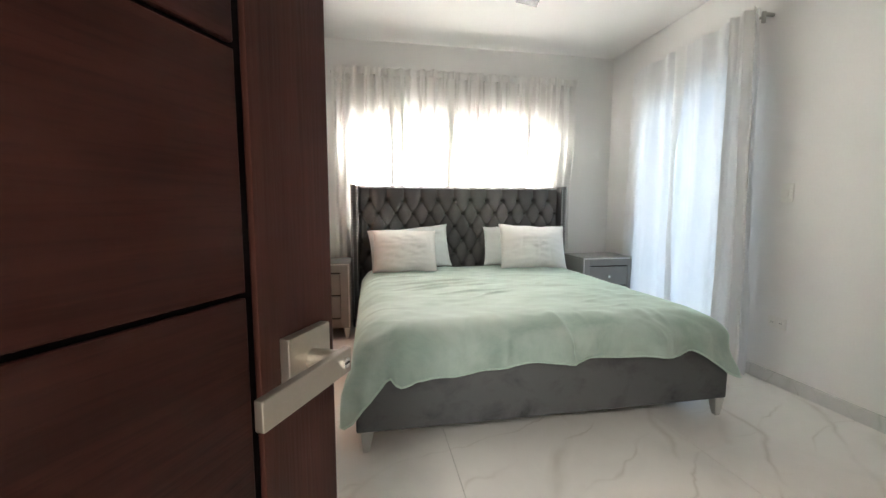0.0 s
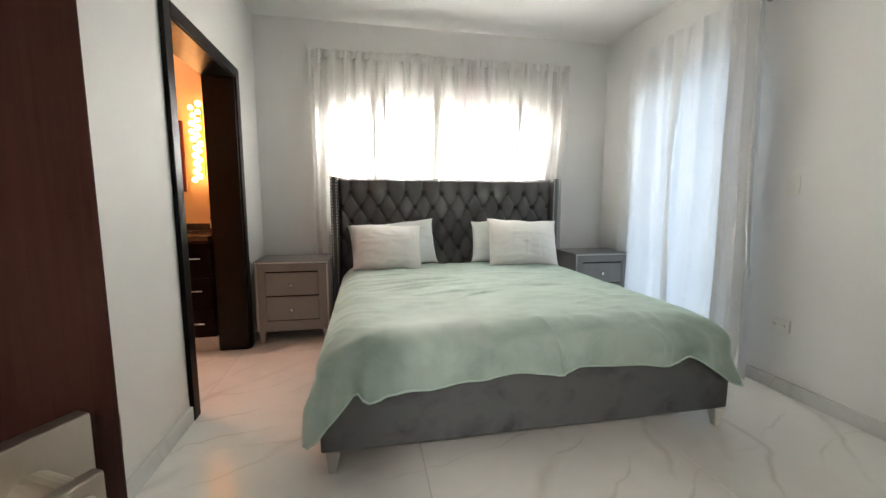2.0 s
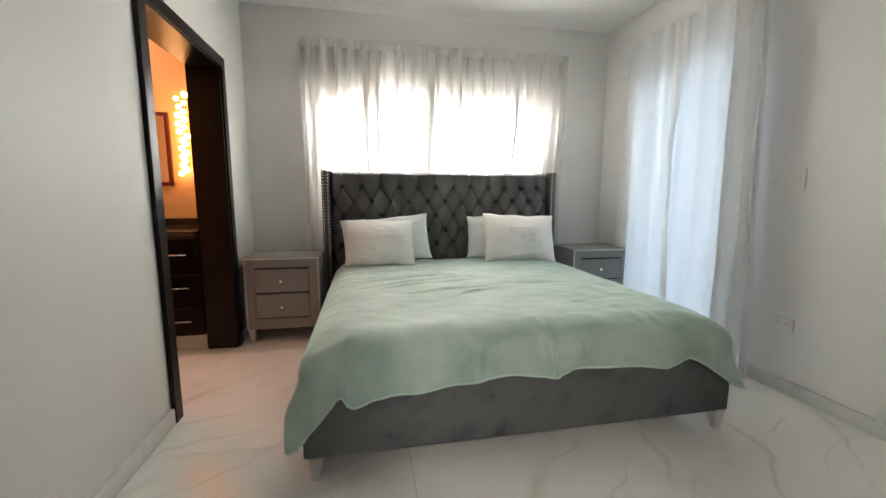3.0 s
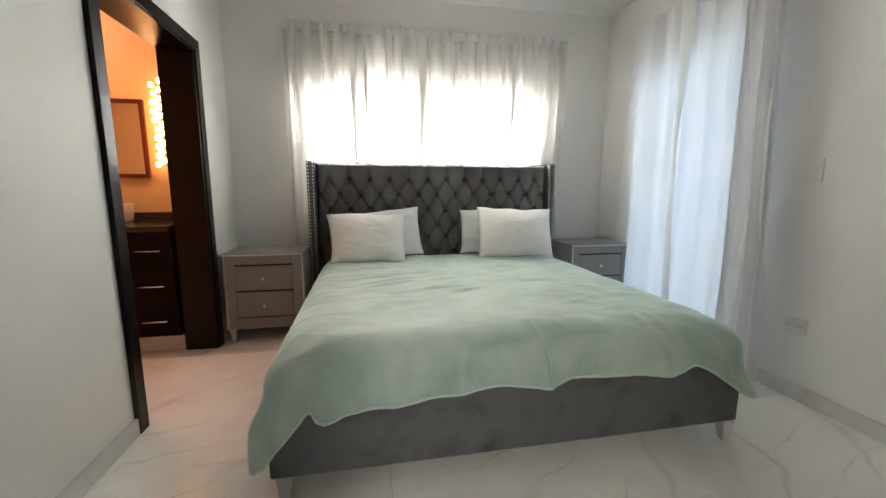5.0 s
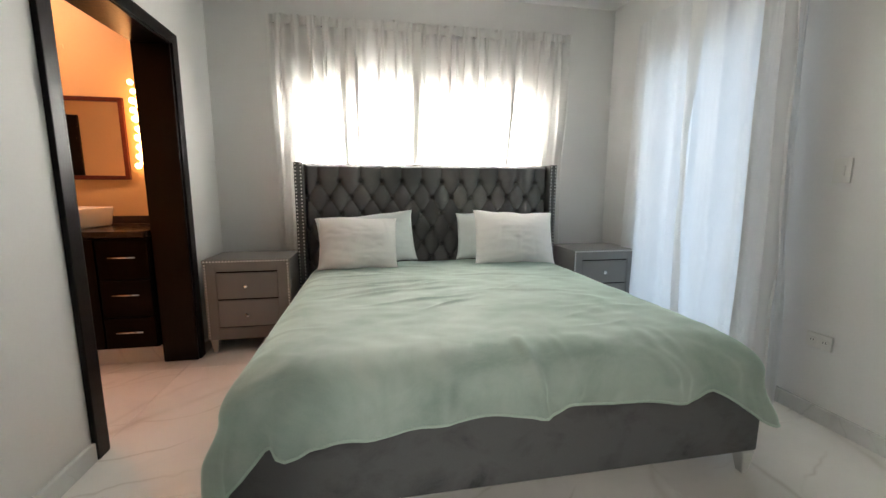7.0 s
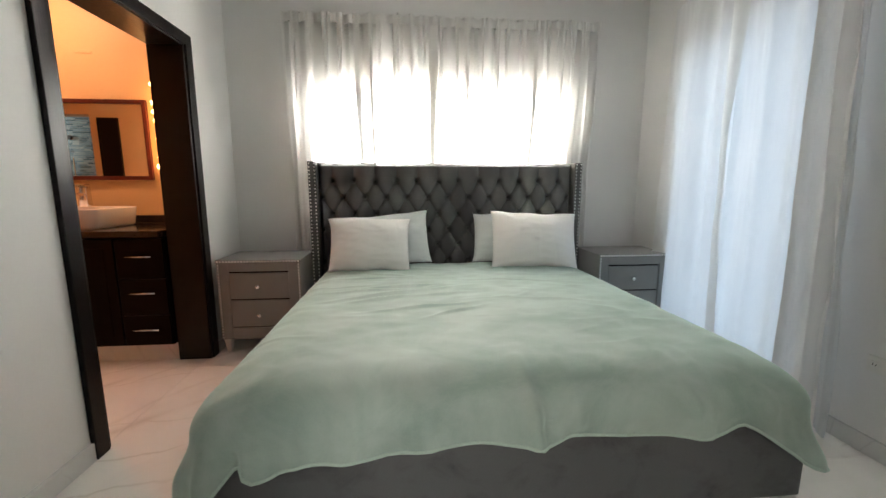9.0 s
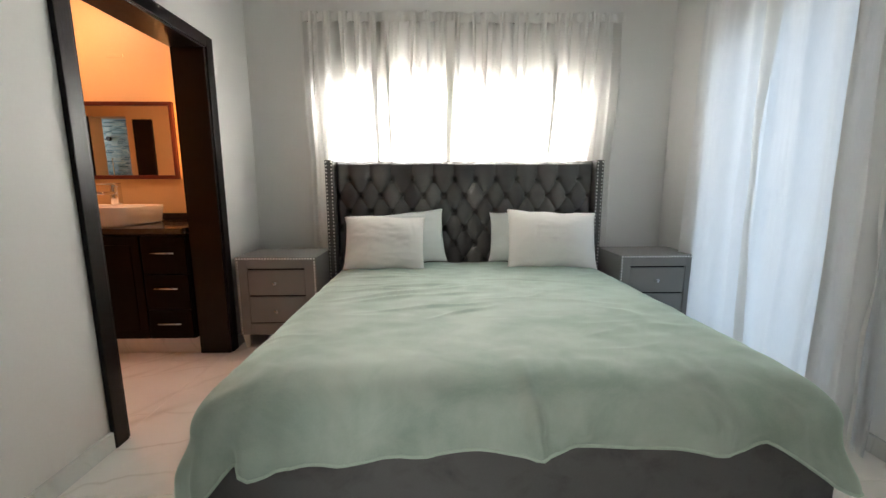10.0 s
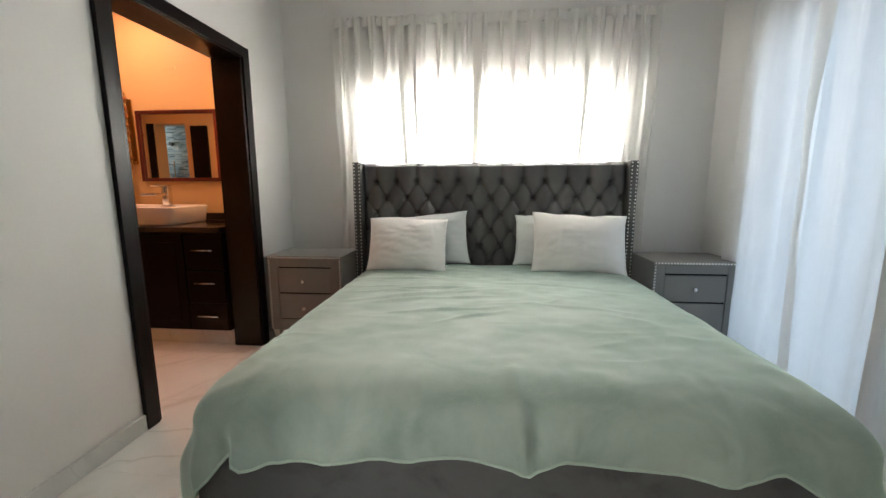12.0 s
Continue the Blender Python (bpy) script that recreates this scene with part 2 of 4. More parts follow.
# Near-black with almost no shine: shade inside gaps, put into the colour.
M_GAP_SHADE = surface("gap_shade", (0.004, 0.003, 0.003), 0.8, var=0.1, relief=0.0)
M_GAP_SHADE.node_tree.nodes["Principled BSDF"].inputs["Specular IOR Level"].default_value = 0.03
M_AMBERSOAP = surface("amber_bottle", (0.10, 0.035, 0.012), 0.12, var=0.1, relief=0.0)
M_LABEL = surface("paper_label", (0.6, 0.5, 0.36), 0.6, var=0.05, relief=0.0)
M_GROUND = surface("paved_ground", (0.30, 0.29, 0.27), 0.9, var=0.15, scale=0.6, grain=20, relief=0.3)
M_CONCRETE = surface("balcony_floor", (0.45, 0.43, 0.40), 0.8, var=0.1, scale=2, grain=40, relief=0.2)

# ---- helpers of this scene ----
BASE = {}


def thing(name, m, label, category, group="", kind=""):
    ob = new(name)
    ob.empty_display_size = 0.1
    ob.matrix_basis = m
    BASE[ob.name] = m
    return tagged(ob, label, category, group, kind)


def part(name, bm, material, parent=None, label="", smooth=False, local=False):
    """One bmesh as one mesh object, under a thing or a part. Its points are in the room's metres, or in its thing's own when local."""
    me = bm
    if not isinstance(bm, bpy.types.Mesh):
        me = bpy.data.meshes.new(name)
        bm.to_mesh(me)
        bm.free()
        if smooth:
            me.shade_smooth()
        me.materials.append(material)
    ob = new(name, me)
    if parent is not None:
        ob.parent = parent
        if not local and parent.name in BASE:
            ob.matrix_parent_inverse = BASE[parent.name].inverted()
    return tagged(ob, label) if label else ob


def box(x0, y0, z0, x1, y1, z1, bevel=0.0, seg=2, bm=None):
    b = bmesh.new()
    bmesh.ops.create_cube(b, size=1)
    for v in b.verts:
        v.co = ((x0 + x1) / 2 + v.co.x * (x1 - x0), (y0 + y1) / 2 + v.co.y * (y1 - y0), (z0 + z1) / 2 + v.co.z * (z1 - z0))
    if bevel:
        bmesh.ops.bevel(b, geom=b.edges[:], offset=bevel, segments=seg, affect="EDGES", profile=0.6)
    if bm is None:
        return b
    me = bpy.data.meshes.new("tmp")
    b.to_mesh(me)
    b.free()
    bm.from_mesh(me)
    bpy.data.meshes.remove(me)
    return bm


def rod(p, q, r, seg=16, r2=None):
    b = bmesh.new()
    p, q = Vector(p), Vector(q)
    m = Matrix.Translation((p + q) / 2) @ (q - p).to_track_quat("Z", "Y").to_matrix().to_4x4()
    bmesh.ops.create_cone(b, cap_ends=True, segments=seg, radius1=r, radius2=r if r2 is None else r2, depth=(q - p).length, matrix=m)
    return b


def ball(c, r, u=16, v=10, squash=(1, 1, 1)):
    b = bmesh.new()
    bmesh.ops.create_uvsphere(b, u_segments=u, v_segments=v, radius=r, matrix=Matrix.Translation(c) @ Matrix.Diagonal((*squash, 1)))
    return b


def sheet(nu, nv, f):
    """A grid of points f(i / nu, j / nv)."""
    b = bmesh.new()
    vs = [[b.verts.new(f(i / nu, j / nv)) for j in range(nv + 1)] for i in range(nu + 1)]
    for i in range(nu):
        for j in range(nv):
            b.faces.new((vs[i][j], vs[i + 1][j], vs[i + 1][j + 1], vs[i][j + 1]))
    return b


def tube(points, r, seg=6):
    b = bmesh.new()
    rings = []
    for i, p in enumerate(points):
        a, c = Vector(points[max(0, i - 1)]), Vector(points[min(len(points) - 1, i + 1)])
        q = (c - a).to_track_quat("Z", "Y")
        rings.append([b.verts.new(Vector(p) + q @ Vector((r * math.cos(2 * math.pi * k / seg), r * math.sin(2 * math.pi * k / seg), 0))) for k in range(seg)])
    for u, v in zip(rings, rings[1:]):
        for k in range(seg):
            b.faces.new((u[k], u[(k + 1) % seg], v[(k + 1) % seg], v[k]))
    b.faces.new(rings[0][::-1])
    b.faces.new(rings[-1])
    return b


def ease(a, b, x):
    t = max(0.0, min(1.0, (x - a) / (b - a)))
    return t * t * (3 - 2 * t)


def lerp(a, b, t):
    return a + (b - a) * t


def keyed(keys, x):
    """A smooth curve through a few (x, y)."""
    n = len(keys)
    for i in range(n - 1):
        (a, p), (b, q) = keys[i], keys[i + 1]
        if x <= b or i == n - 2:
            t = max(0.0, min(1.0, (x - a) / (b - a)))
            (a0, p0), (b1, q1) = keys[max(0, i - 1)], keys[min(n - 1, i + 2)]
            m0, m1 = (q - p0) / (b - a0) * (b - a), (q1 - p) / (b1 - a) * (b - a)
            return (2 * t ** 3 - 3 * t * t + 1) * p + (t ** 3 - 2 * t * t + t) * m0 + (3 * t * t - 2 * t ** 3) * q + (t ** 3 - t * t) * m1


def structure(name, bm, material, label="", smooth=False):
    return tagged(part(name, bm, material, None, label, smooth), "", "", "", "structure")


# ---- the shell ----
WX, EX, NY, SY, CZ = -1.685, 1.77, 0.23, -4.15, 2.785     # west, east, north, south inner faces, ceiling
DY0, DY1, DZ = -1.40, -0.40, 2.09                        # bathroom doorway
BX = -1.875                                              # bathroom side of the west wall
HX0, HX1, HZ = -1.335, -0.445, 2.10                      # entry doorway
VX0, VX1, VZ0, VZ1 = -0.985, 0.955, 1.00, 1.88             # window
GY0, GY1, GZ = -1.42, -0.38, 2.12                        # balcony door

bm = box(BX, NY, 0, VX0, NY + 0.2, CZ)
box(VX1, NY, 0, EX + 0.2, NY + 0.2, CZ, bm=bm)
box(VX0, NY, 0, VX1, NY + 0.2, VZ0, bm=bm)
box(VX0, NY, VZ1, VX1, NY + 0.2, CZ, bm=bm)
structure("wall_north", bm, M_WALL, "white painted plaster wall with a wide window")
bm = box(EX, GY1, 0, EX + 0.2, NY, CZ)
box(EX, SY - 0.15, 0, EX + 0.2, GY0, CZ, bm=bm)
box(EX, GY0, GZ, EX + 0.2, GY1, CZ, bm=bm)
structure("wall_east", bm, M_WALL, "white painted plaster wall with a balcony door")
bm = box(BX, SY, 0, WX, DY0, CZ)
box(BX, DY1, 0, WX, NY, CZ, bm=bm)
box(BX, DY0, DZ, WX, DY1, CZ, bm=bm)
structure("wall_west", bm, M_WALL, "white painted plaster wall with the bathroom doorway")
bm = box(-2.3, SY - 0.15, 0, HX0, SY, CZ)
box(HX1, SY - 0.15, 0, EX, SY, CZ, bm=bm)
box(HX0, SY - 0.15, HZ, HX1, SY, CZ, bm=bm)
structure("wall_south", bm, M_WALL, "white painted plaster wall with the entry doorway")
structure("ceiling", box(-5.6, -7.6, CZ, EX + 0.2, NY + 0.2, CZ + 0.15), M_CEIL, "flat white painted ceiling")
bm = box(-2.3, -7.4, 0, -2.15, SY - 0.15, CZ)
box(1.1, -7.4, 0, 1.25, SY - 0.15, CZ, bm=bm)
# Unseen end wall; the opening is added only to hold the fill lamp.
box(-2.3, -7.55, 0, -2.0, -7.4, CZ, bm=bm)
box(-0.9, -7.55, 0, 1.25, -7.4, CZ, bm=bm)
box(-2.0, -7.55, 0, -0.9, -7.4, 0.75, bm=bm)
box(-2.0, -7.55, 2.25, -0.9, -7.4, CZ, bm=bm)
structure("wall_hall", bm, M_WALL, "white painted hall walls, unseen, with an opening added for the fill lamp")
# bathroom walls
BY = 0.185
structure("wall_bathroom_north", box(-4.95, BY, 0, BX, NY + 0.2, CZ), M_BATHWALL, "warm painted bathroom wall behind the basin")
structure("wall_bathroom_west", box(-4.95, -2.15, 0, -4.80, BY, CZ), M_BATHWALL, "warm painted bathroom wall")
structure("wall_bathroom_south", box(-4.21, -2.15, 0, BX, -1.95, CZ), M_BATHWALL, "warm painted bathroom wall opposite the mirror")
structure("wall_bathroom_corner", box(-4.80, -2.15, 0, -4.68, -1.95, CZ), M_BATHWALL, "warm painted pier beside the shower")
structure("wall_bathroom_lintel", box(-4.68, -2.15, DZ, -4.21, -1.95, CZ), M_BATHWALL, "warm painted lintel above the shower opening")
structure("ground", box(-60, -60, -0.5, 60, 60, -0.3), M_GROUND, "paved ground outside the house")
structure("floor", box(-5.6, -7.6, -0.3, EX + 0.2, NY + 0.2, -0.012), M_GROUT, "polished white marble floor in large tiles")
structure("balcony_floor", box(EX + 0.2, -3.2, -0.3, EX + 1.6, NY + 0.6, -0.03), M_CONCRETE, "concrete balcony floor")


def skirting(name, x0, y0, x1, y1):
    structure(name, box(x0, y0, 0.0, x1, y1, 0.084, 0.004), M_SKIRT, "low grey marble skirting")


SK = 0.020
skirting("baseboard_north", WX + SK, NY - SK, EX - SK, NY)
skirting("baseboard_west", WX, SY, WX + SK, DY0 - 0.077)
skirting("baseboard_west_end", WX, DY1 + 0.077, WX + SK, NY)
skirting("baseboard_east", EX - SK, SY, EX, GY0)
skirting("baseboard_east_end", EX - SK, GY1, EX, NY - SK)
skirting("baseboard_south", HX1 + 0.08, SY, EX - SK, SY + SK)


# ---- doorway frames ----
def doorway():
    t = thing("bathroom_door_frame", pose(WX, (DY0 + DY1) / 2, 0), "dark espresso wooden door frame round the open bathroom doorway", "door frame", kind="structure")
    j = 0.02
    part("jamb", box(BX - 0.01, DY0, 0, WX + 0.012, DY0 + j, DZ, 0.002), M_FRAME, t)
    part("jamb", box(BX - 0.01, DY1 - j, 0, WX + 0.012, DY1, DZ, 0.002), M_FRAME, t)
    part("head_jamb", box(BX - 0.01, DY0 + j, DZ - j, WX + 0.012, DY1 - j, DZ, 0.002), M_FRAME, t)
    for x0, x1 in ((WX, WX + 0.024), (BX - 0.024, BX)):
        part("casing", box(x0, DY0 - 0.075, 0, x1, DY0 - 0.001, DZ + 0.06, 0.004), M_FRAME, t)
        part("casing", box(x0, DY1 + 0.001, 0, x1, DY1 + 0.075, DZ + 0.06, 0.004), M_FRAME, t)
        part("head_casing", box(x0 + 0.001, DY0 - 0.001, DZ - 0.012, x1 + 0.001, DY1 + 0.001, DZ + 0.06, 0.004), M_FRAME, t)


doorway()
t = thing("entry_door_frame", pose((HX0 + HX1) / 2, SY, 0), "dark mahogany door frame of the entry", "door frame", kind="structure")
part("jamb", box(HX0, SY - 0.16, 0, HX0 + 0.015, SY - 0.003, HZ, 0.002), M_DOOR, t)
part("jamb", box(HX1 - 0.02, SY - 0.16, 0, HX1, SY + 0.01, HZ, 0.002), M_DOOR, t)
part("head_jamb", box(HX0 + 0.015, SY - 0.16, HZ - 0.015, HX1 - 0.02, SY - 0.003, HZ, 0.002), M_DOOR, t)
part("casing", box(HX1 + 0.001, SY, 0, HX1 + 0.07, SY + 0.02, HZ + 0.07, 0.003), M_DOOR, t)
part("casing", box(HX0 - 0.07, SY, 0, HX0 - 0.03, SY + 0.02, HZ + 0.07, 0.003), M_DOOR, t)
part("head_casing", box(HX0 - 0.03, SY, HZ + 0.001, HX1 + 0.001, SY + 0.02, HZ + 0.07, 0.003), M_DOOR, t)


# ---- the open entry door ----
def entry_door():
    w, hgt = 0.862, 2.08
    t = thing("door_1", pose(-1.317, -4.141, 0, 0, 0, 62.0), "open mahogany door with recessed panels and a satin nickel lever", "door", kind="structure")
    stile, gap = 0.117, 0.012
    # Core coloured near-black to paint the shade in the panel grooves.
    part("core", box(0.001, 0.007, 0.008, w - 0.001, 0.033, hgt - 0.002), M_GAP_SHADE, t, local=True)
    for side, (y0, y1) in enumerate(((0.0, 0.0075), (0.0325, 0.04))):
        part("stile", box(w - stile, y0, 0.006, w, y1, hgt, 0.0015), M_DOOR, t, local=True)
        part("stile", box(0, y0, 0.006, stile, y1, hgt, 0.0015), M_DOOR, t, local=True)
        z = 0.006
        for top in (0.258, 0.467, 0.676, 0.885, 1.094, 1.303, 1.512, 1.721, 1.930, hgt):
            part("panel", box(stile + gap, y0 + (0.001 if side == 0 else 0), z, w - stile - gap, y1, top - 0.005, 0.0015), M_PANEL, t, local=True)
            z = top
    part("edge_strip", box(w - 0.0008, 0.008, 0.008, w + 0.001, 0.032, hgt - 0.002), M_DOOR, t, local=True)
    hdl = part("handle", box(0.770, -0.012, 0.972, 0.838, 0.0, 1.040, 0.0015), M_NICKEL, t, "satin nickel square rose and lever", local=True)
    part("neck", rod((0.806, -0.012, 1.008), (0.806, -0.043, 1.008), 0.012, 24), M_NICKEL, hdl, local=True)
    part("lever", box(0.692, -0.050, 0.995, 0.820, -0.041, 1.021, 0.0015), M_NICKEL, hdl, local=True)
    part("lock_cylinder", rod((0.808, -0.050, 1.008), (0.808, -0.0525, 1.008), 0.0055, 20), M_CHROME, hdl, local=True)
    part("key_slot", box(0.8045, -0.0532, 1.0072, 0.8115, -0.0522, 1.0088), M_BLACK, hdl, local=True)
    latch = part("latch_plate", box(w + 0.0008, 0.010, 0.965, w + 0.0025, 0.030, 1.045, 0.0005), M_NICKEL, t, "satin nickel latch plate", local=True)
    part("latch_bolt", box(w + 0.002, 0.013, 0.990, w + 0.009, 0.027, 1.018, 0.002), M_NICKEL, latch, local=True)
    for z in (0.25, 1.05, 1.85):
        part("hinge", rod((-0.004, 0.044, z - 0.05), (-0.004, 0.044, z + 0.05), 0.006), M_NICKEL, t, local=True)


entry_door()


# ---- window and balcony door ----
def window():
    t = thing("window_1", pose((VX0 + VX1) / 2, NY + 0.15, VZ0), "white aluminium sliding window behind a sheer curtain", "window", kind="structure")
    y0, y1, f = NY + 0.125, NY + 0.175, 0.05
    part("window_frame", box(VX0, y0, VZ0, VX0 + f, y1, VZ1, 0.003), M_ALU, t)
    part("window_frame", box(VX1 - f, y0, VZ0, VX1, y1, VZ1, 0.003), M_ALU, t)
    part("window_frame", box(VX0 + f, y0, VZ1 - f, VX1 - f, y1, VZ1, 0.003), M_ALU, t)
    part("window_frame", box(VX0 + f, y0, VZ0, VX1 - f, y1, VZ0 + f, 0.003), M_ALU, t)
    part("mullion", box(-0.005, y0, VZ0 + f, 0.045, y1, VZ1 - f, 0.003), M_ALU, t)
    for x0, x1 in ((VX0 + f, -0.005), (0.045, VX1 - f)):
        p = part("pane", box(x0, y0 + 0.022, VZ0 + f, x1, y0 + 0.028, VZ1 - f), M_PANE, t)
        p.visible_shadow = False
    part("window_sill", box(VX0, NY - 0.012, VZ0 - 0.02, VX1, NY + 0.125, VZ0 + 0.005, 0.003), M_SKIRT, t)


def balcony_door():
    t = thing("door_2", pose(EX + 0.15, (GY0 + GY1) / 2, 0), "white aluminium glazed balcony door behind sheer curtains", "door", kind="structure")
    x0, x1, f = EX + 0.15, EX + 0.195, 0.055
    part("frame", box(x0, GY0, 0, x1, GY0 + f, GZ, 0.003), M_ALU, t)
    part("frame", box(x0, GY1 - f, 0, x1, GY1, GZ, 0.003), M_ALU, t)
    part("frame", box(x0, GY0 + f, GZ - f, x1, GY1 - f, GZ, 0.003), M_ALU, t)
    part("frame", box(x0, GY0 + f, 0, x1, GY1 - f, f, 0.003), M_ALU, t)
    part("stile", box(x0, -0.935, f, x1, -0.865, GZ - f, 0.003), M_ALU, t)
    for y0, y1 in ((GY0 + f, -0.935), (-0.865, GY1 - f)):
        p = part("pane", box(x0 + 0.02, y0, f, x0 + 0.026, y1, GZ - f), M_PANE, t)
        p.visible_shadow = False


window()
balcony_door()


# ---- curtains ----
def north_panel(x0, x1, folds, seed, front):
    rng = random.Random(seed)
    ph = [rng.uniform(0, 6.28) for _ in range(6)]

    def f(u, v):
        z = lerp(0.03, 2.488, v)
        spread = 0.02 * (1 - v)
        x = lerp(x0 - spread, x1 + spread, u)
        w = u + 0.02 * math.sin(9 * u + ph[0]) + 0.012 * math.sin(23 * u + ph[1])
        amp = lerp(0.022, 0.044, ease(1.6, 2.1, z)) * (0.65 + 0.5 * math.sin(5 * u + ph[2]) ** 2)
        y = lerp(0.198, 0.125, ease(1.2, 2.2, z)) - front * ease(1.3, 1.8, z)
        y += amp * math.sin(2 * math.pi * folds * w + ph[3] + 0.5 * math.sin(2.2 * v + ph[4]))
        y += 0.005 * math.sin(2 * math.pi * folds * 2.3 * w + ph[5])
        x += 0.006 * math.sin(3 * v + 17 * u + ph[5])
        top = 0.012 * abs(math.sin(2 * math.pi * folds * w + ph[3])) * ease(0.97, 1.0, v)
        return (x, min(y, 0.215), z + top)
    return sheet(int(folds * 24), 44, f)


def north_curtain():
    t = thing("window_curtain", pose(0.04, 0.15, 0), "sheer cream curtain gathered across the bright window", "curtain")
    for k, (a, b, n, fr) in enumerate(((-1.205, -0.55, 6, 0.0), (-0.64, -0.03, 6, 0.020), (-0.10, 0.76, 8, 0.0), (0.73, 1.27, 5, 0.022))):
        part("panel", north_panel(a, b, n, 31 + k, fr), M_NORTH, t, smooth=True)
    for k, (a, b, fr) in enumerate(((-1.205, -0.55, 0.0), (-0.64, -0.03, 0.020), (-0.10, 0.76, 0.0), (0.73, 1.27, 0.022))):
        n = 60
        rng = random.Random(90 + k)
        p0 = rng.uniform(0, 6)
        part("heading_tape", sheet(n, 2, lambda u, v: (lerp(a, b, u), 0.085 - fr + 0.014 * math.sin(2 * math.pi * 6 * u + p0), lerp(2.420, 2.481, v))), M_NORTH, t, smooth=True)
    for k, (x, w, fr) in enumerate(((-0.645, 0.044, 0.05), (-0.545, 0.026, 0.045), (-0.065, 0.060, 0.05), (0.745, 0.034, 0.045), (-1.20, 0.02, 0.03), (1.26, 0.02, 0.03))):
        part("edge_hem", sheet(4, 40, lambda u, v: (x + (u - 0.5) * w * (0.25 + 0.75 * v) + 0.006 * math.sin(5 * v + k) + 0.02 * (1 - v) * (k % 2 - 0.5),
                                                    lerp(0.188, 0.115 - fr, ease(1.2, 2.0, lerp(0.03, 2.483, v))) + 0.008 * math.sin(2 * u + k), lerp(0.03, 2.483, v))), M_NHEM, t, smooth=True)
    rng = random.Random(77)
    x, k = -1.12, 0
    while x < 1.2:
        ln, w = rng.uniform(0.42, 0.74), rng.uniform(0.026, 0.048)
        lean = rng.uniform(-0.02, 0.02)
        part("pleat", sheet(4, 14, lambda u, v: (x + (u - 0.5) * w * (0.05 + 0.95 * v ** 0.65) + lean * (1 - v), 0.062 - 0.012 * math.sin(math.pi * u) + 0.05 * (1 - v), 2.483 - ln * (1 - v))), M_NHEM, t, smooth=True)
        x += rng.uniform(0.085, 0.125)
    part("curtain_rod", rod((-1.22, 0.165, 2.453), (1.29, 0.165, 2.453), 0.009), M_STEEL, t)
    for x in (-1.15, 0.05, 1.23):
        part("bracket", box(x - 0.008, 0.160, 2.438, x + 0.008, NY, 2.468, 0.002), M_STEEL, t)


def east_panel(top0, bot0, top1, bot1, folds, seed, front, amp0, amp1, wave=0.0, bow=0.0):
    """Hanging cloth from one edge to the other; wave makes its far edge wander."""
    rng = random.Random(seed)
    ph = [rng.uniform(0, 6.28) for _ in range(7)]

    def f(u, v):
        z = lerp(0.02, 2.470, v)
        y = lerp(lerp(bot0, bot1, u), lerp(top0, top1, u), v)
        w = u + 0.045 * math.sin(6 * u + ph[0]) + 0.02 * math.sin(17 * u + ph[1]) + 0.018 * math.sin(2.5 * v + ph[6])
        a = 2 * math.pi * folds * w + ph[3] + 0.7 * math.sin(2.0 * v + ph[2])
        amp = lerp(amp0, amp1, v) * (0.55 + 0.6 * math.sin(4 * u + ph[2] + 1.1 * v) ** 2)
        x = 1.672 - front + amp * math.sin(a) + 0.12 * amp * math.sin(2.3 * a + ph[4])
        x += 0.010 * noise.noise((5 * u + seed, 3.5 * v, 0.4)) + 0.004 * noise.noise((16 * u, 9 * v + seed, 1.3))
        y += 0.010 * math.sin(a + 1.2) + 0.006 * math.sin(9 * v + ph[4]) * (1 - v)
        y += wave * ease(0.75, 1.0, u) * (math.sin(17 * v + ph[5]) + 0.6 * math.sin(31 * v + ph[0]))
        y += bow * ease(0.6, 1.0, u) * math.sin(math.pi * v ** 1.6)
        z += 0.006 * abs(math.sin(a * 2.5)) * ease(0.965, 1, v)
        return (min(x, 1.745), y, z)
    return sheet(int(folds * 44), 80, f)


def east_curtain():
    t = thing("balcony_curtain", pose(1.66, -0.9, 0), "pair of long white sheer curtains over the balcony door", "curtain")
    part("panel", east_panel(-0.25, -0.19, -0.900, -0.925, 2.1, 7, 0.0, 0.032, 0.020, 0.003, 0.022), M_EAST, t, smooth=True)
    part("panel", east_panel(-0.905, -0.915, -1.42, -1.44, 2.0, 12, 0.016, 0.026, 0.018), M_EAST, t, smooth=True)
    part("panel", east_panel(-1.375, -1.385, -1.565, -1.640, 2.3, 21, 0.050, 0.030, 0.026, 0.010), M_EHEM, t, smooth=True)
    part("panel", east_panel(-1.42, -1.44, -1.555, -1.660, 1.6, 29, 0.004, 0.020, 0.016, 0.006), M_EAST, t, smooth=True)
    part("edge_hem", sheet(8, 90, lambda u, v: (1.636 + 0.012 * math.sin(3.2 * u + 5 * v), -0.858 - 0.098 * u * (0.8 + 0.2 * math.sin(8 * v)) - (0.012 * math.sin(7 * v + 1) + 0.009 * math.sin(16 * v) + 0.005 * math.sin(29 * v)) * (1.1 - v),
                                                lerp(0.03, 2.470, v))), M_FOLD, t, "folded leading edge of the curtain", smooth=True)
    part("curtain_rod", rod((1.722, -0.27, 2.435), (1.722, -1.55, 2.435), 0.009), M_STEEL, t)
    part("rod_end", box(1.672, -1.562, 2.375, 1.698, -1.548, 2.448, 0.003), M_STEEL, t)
    for y in (-0.50, -1.55):
        part("bracket", box(1.68, y - 0.008, 2.425, EX, y + 0.008, 2.445, 0.002), M_STEEL, t)


north_curtain()
east_curtain()


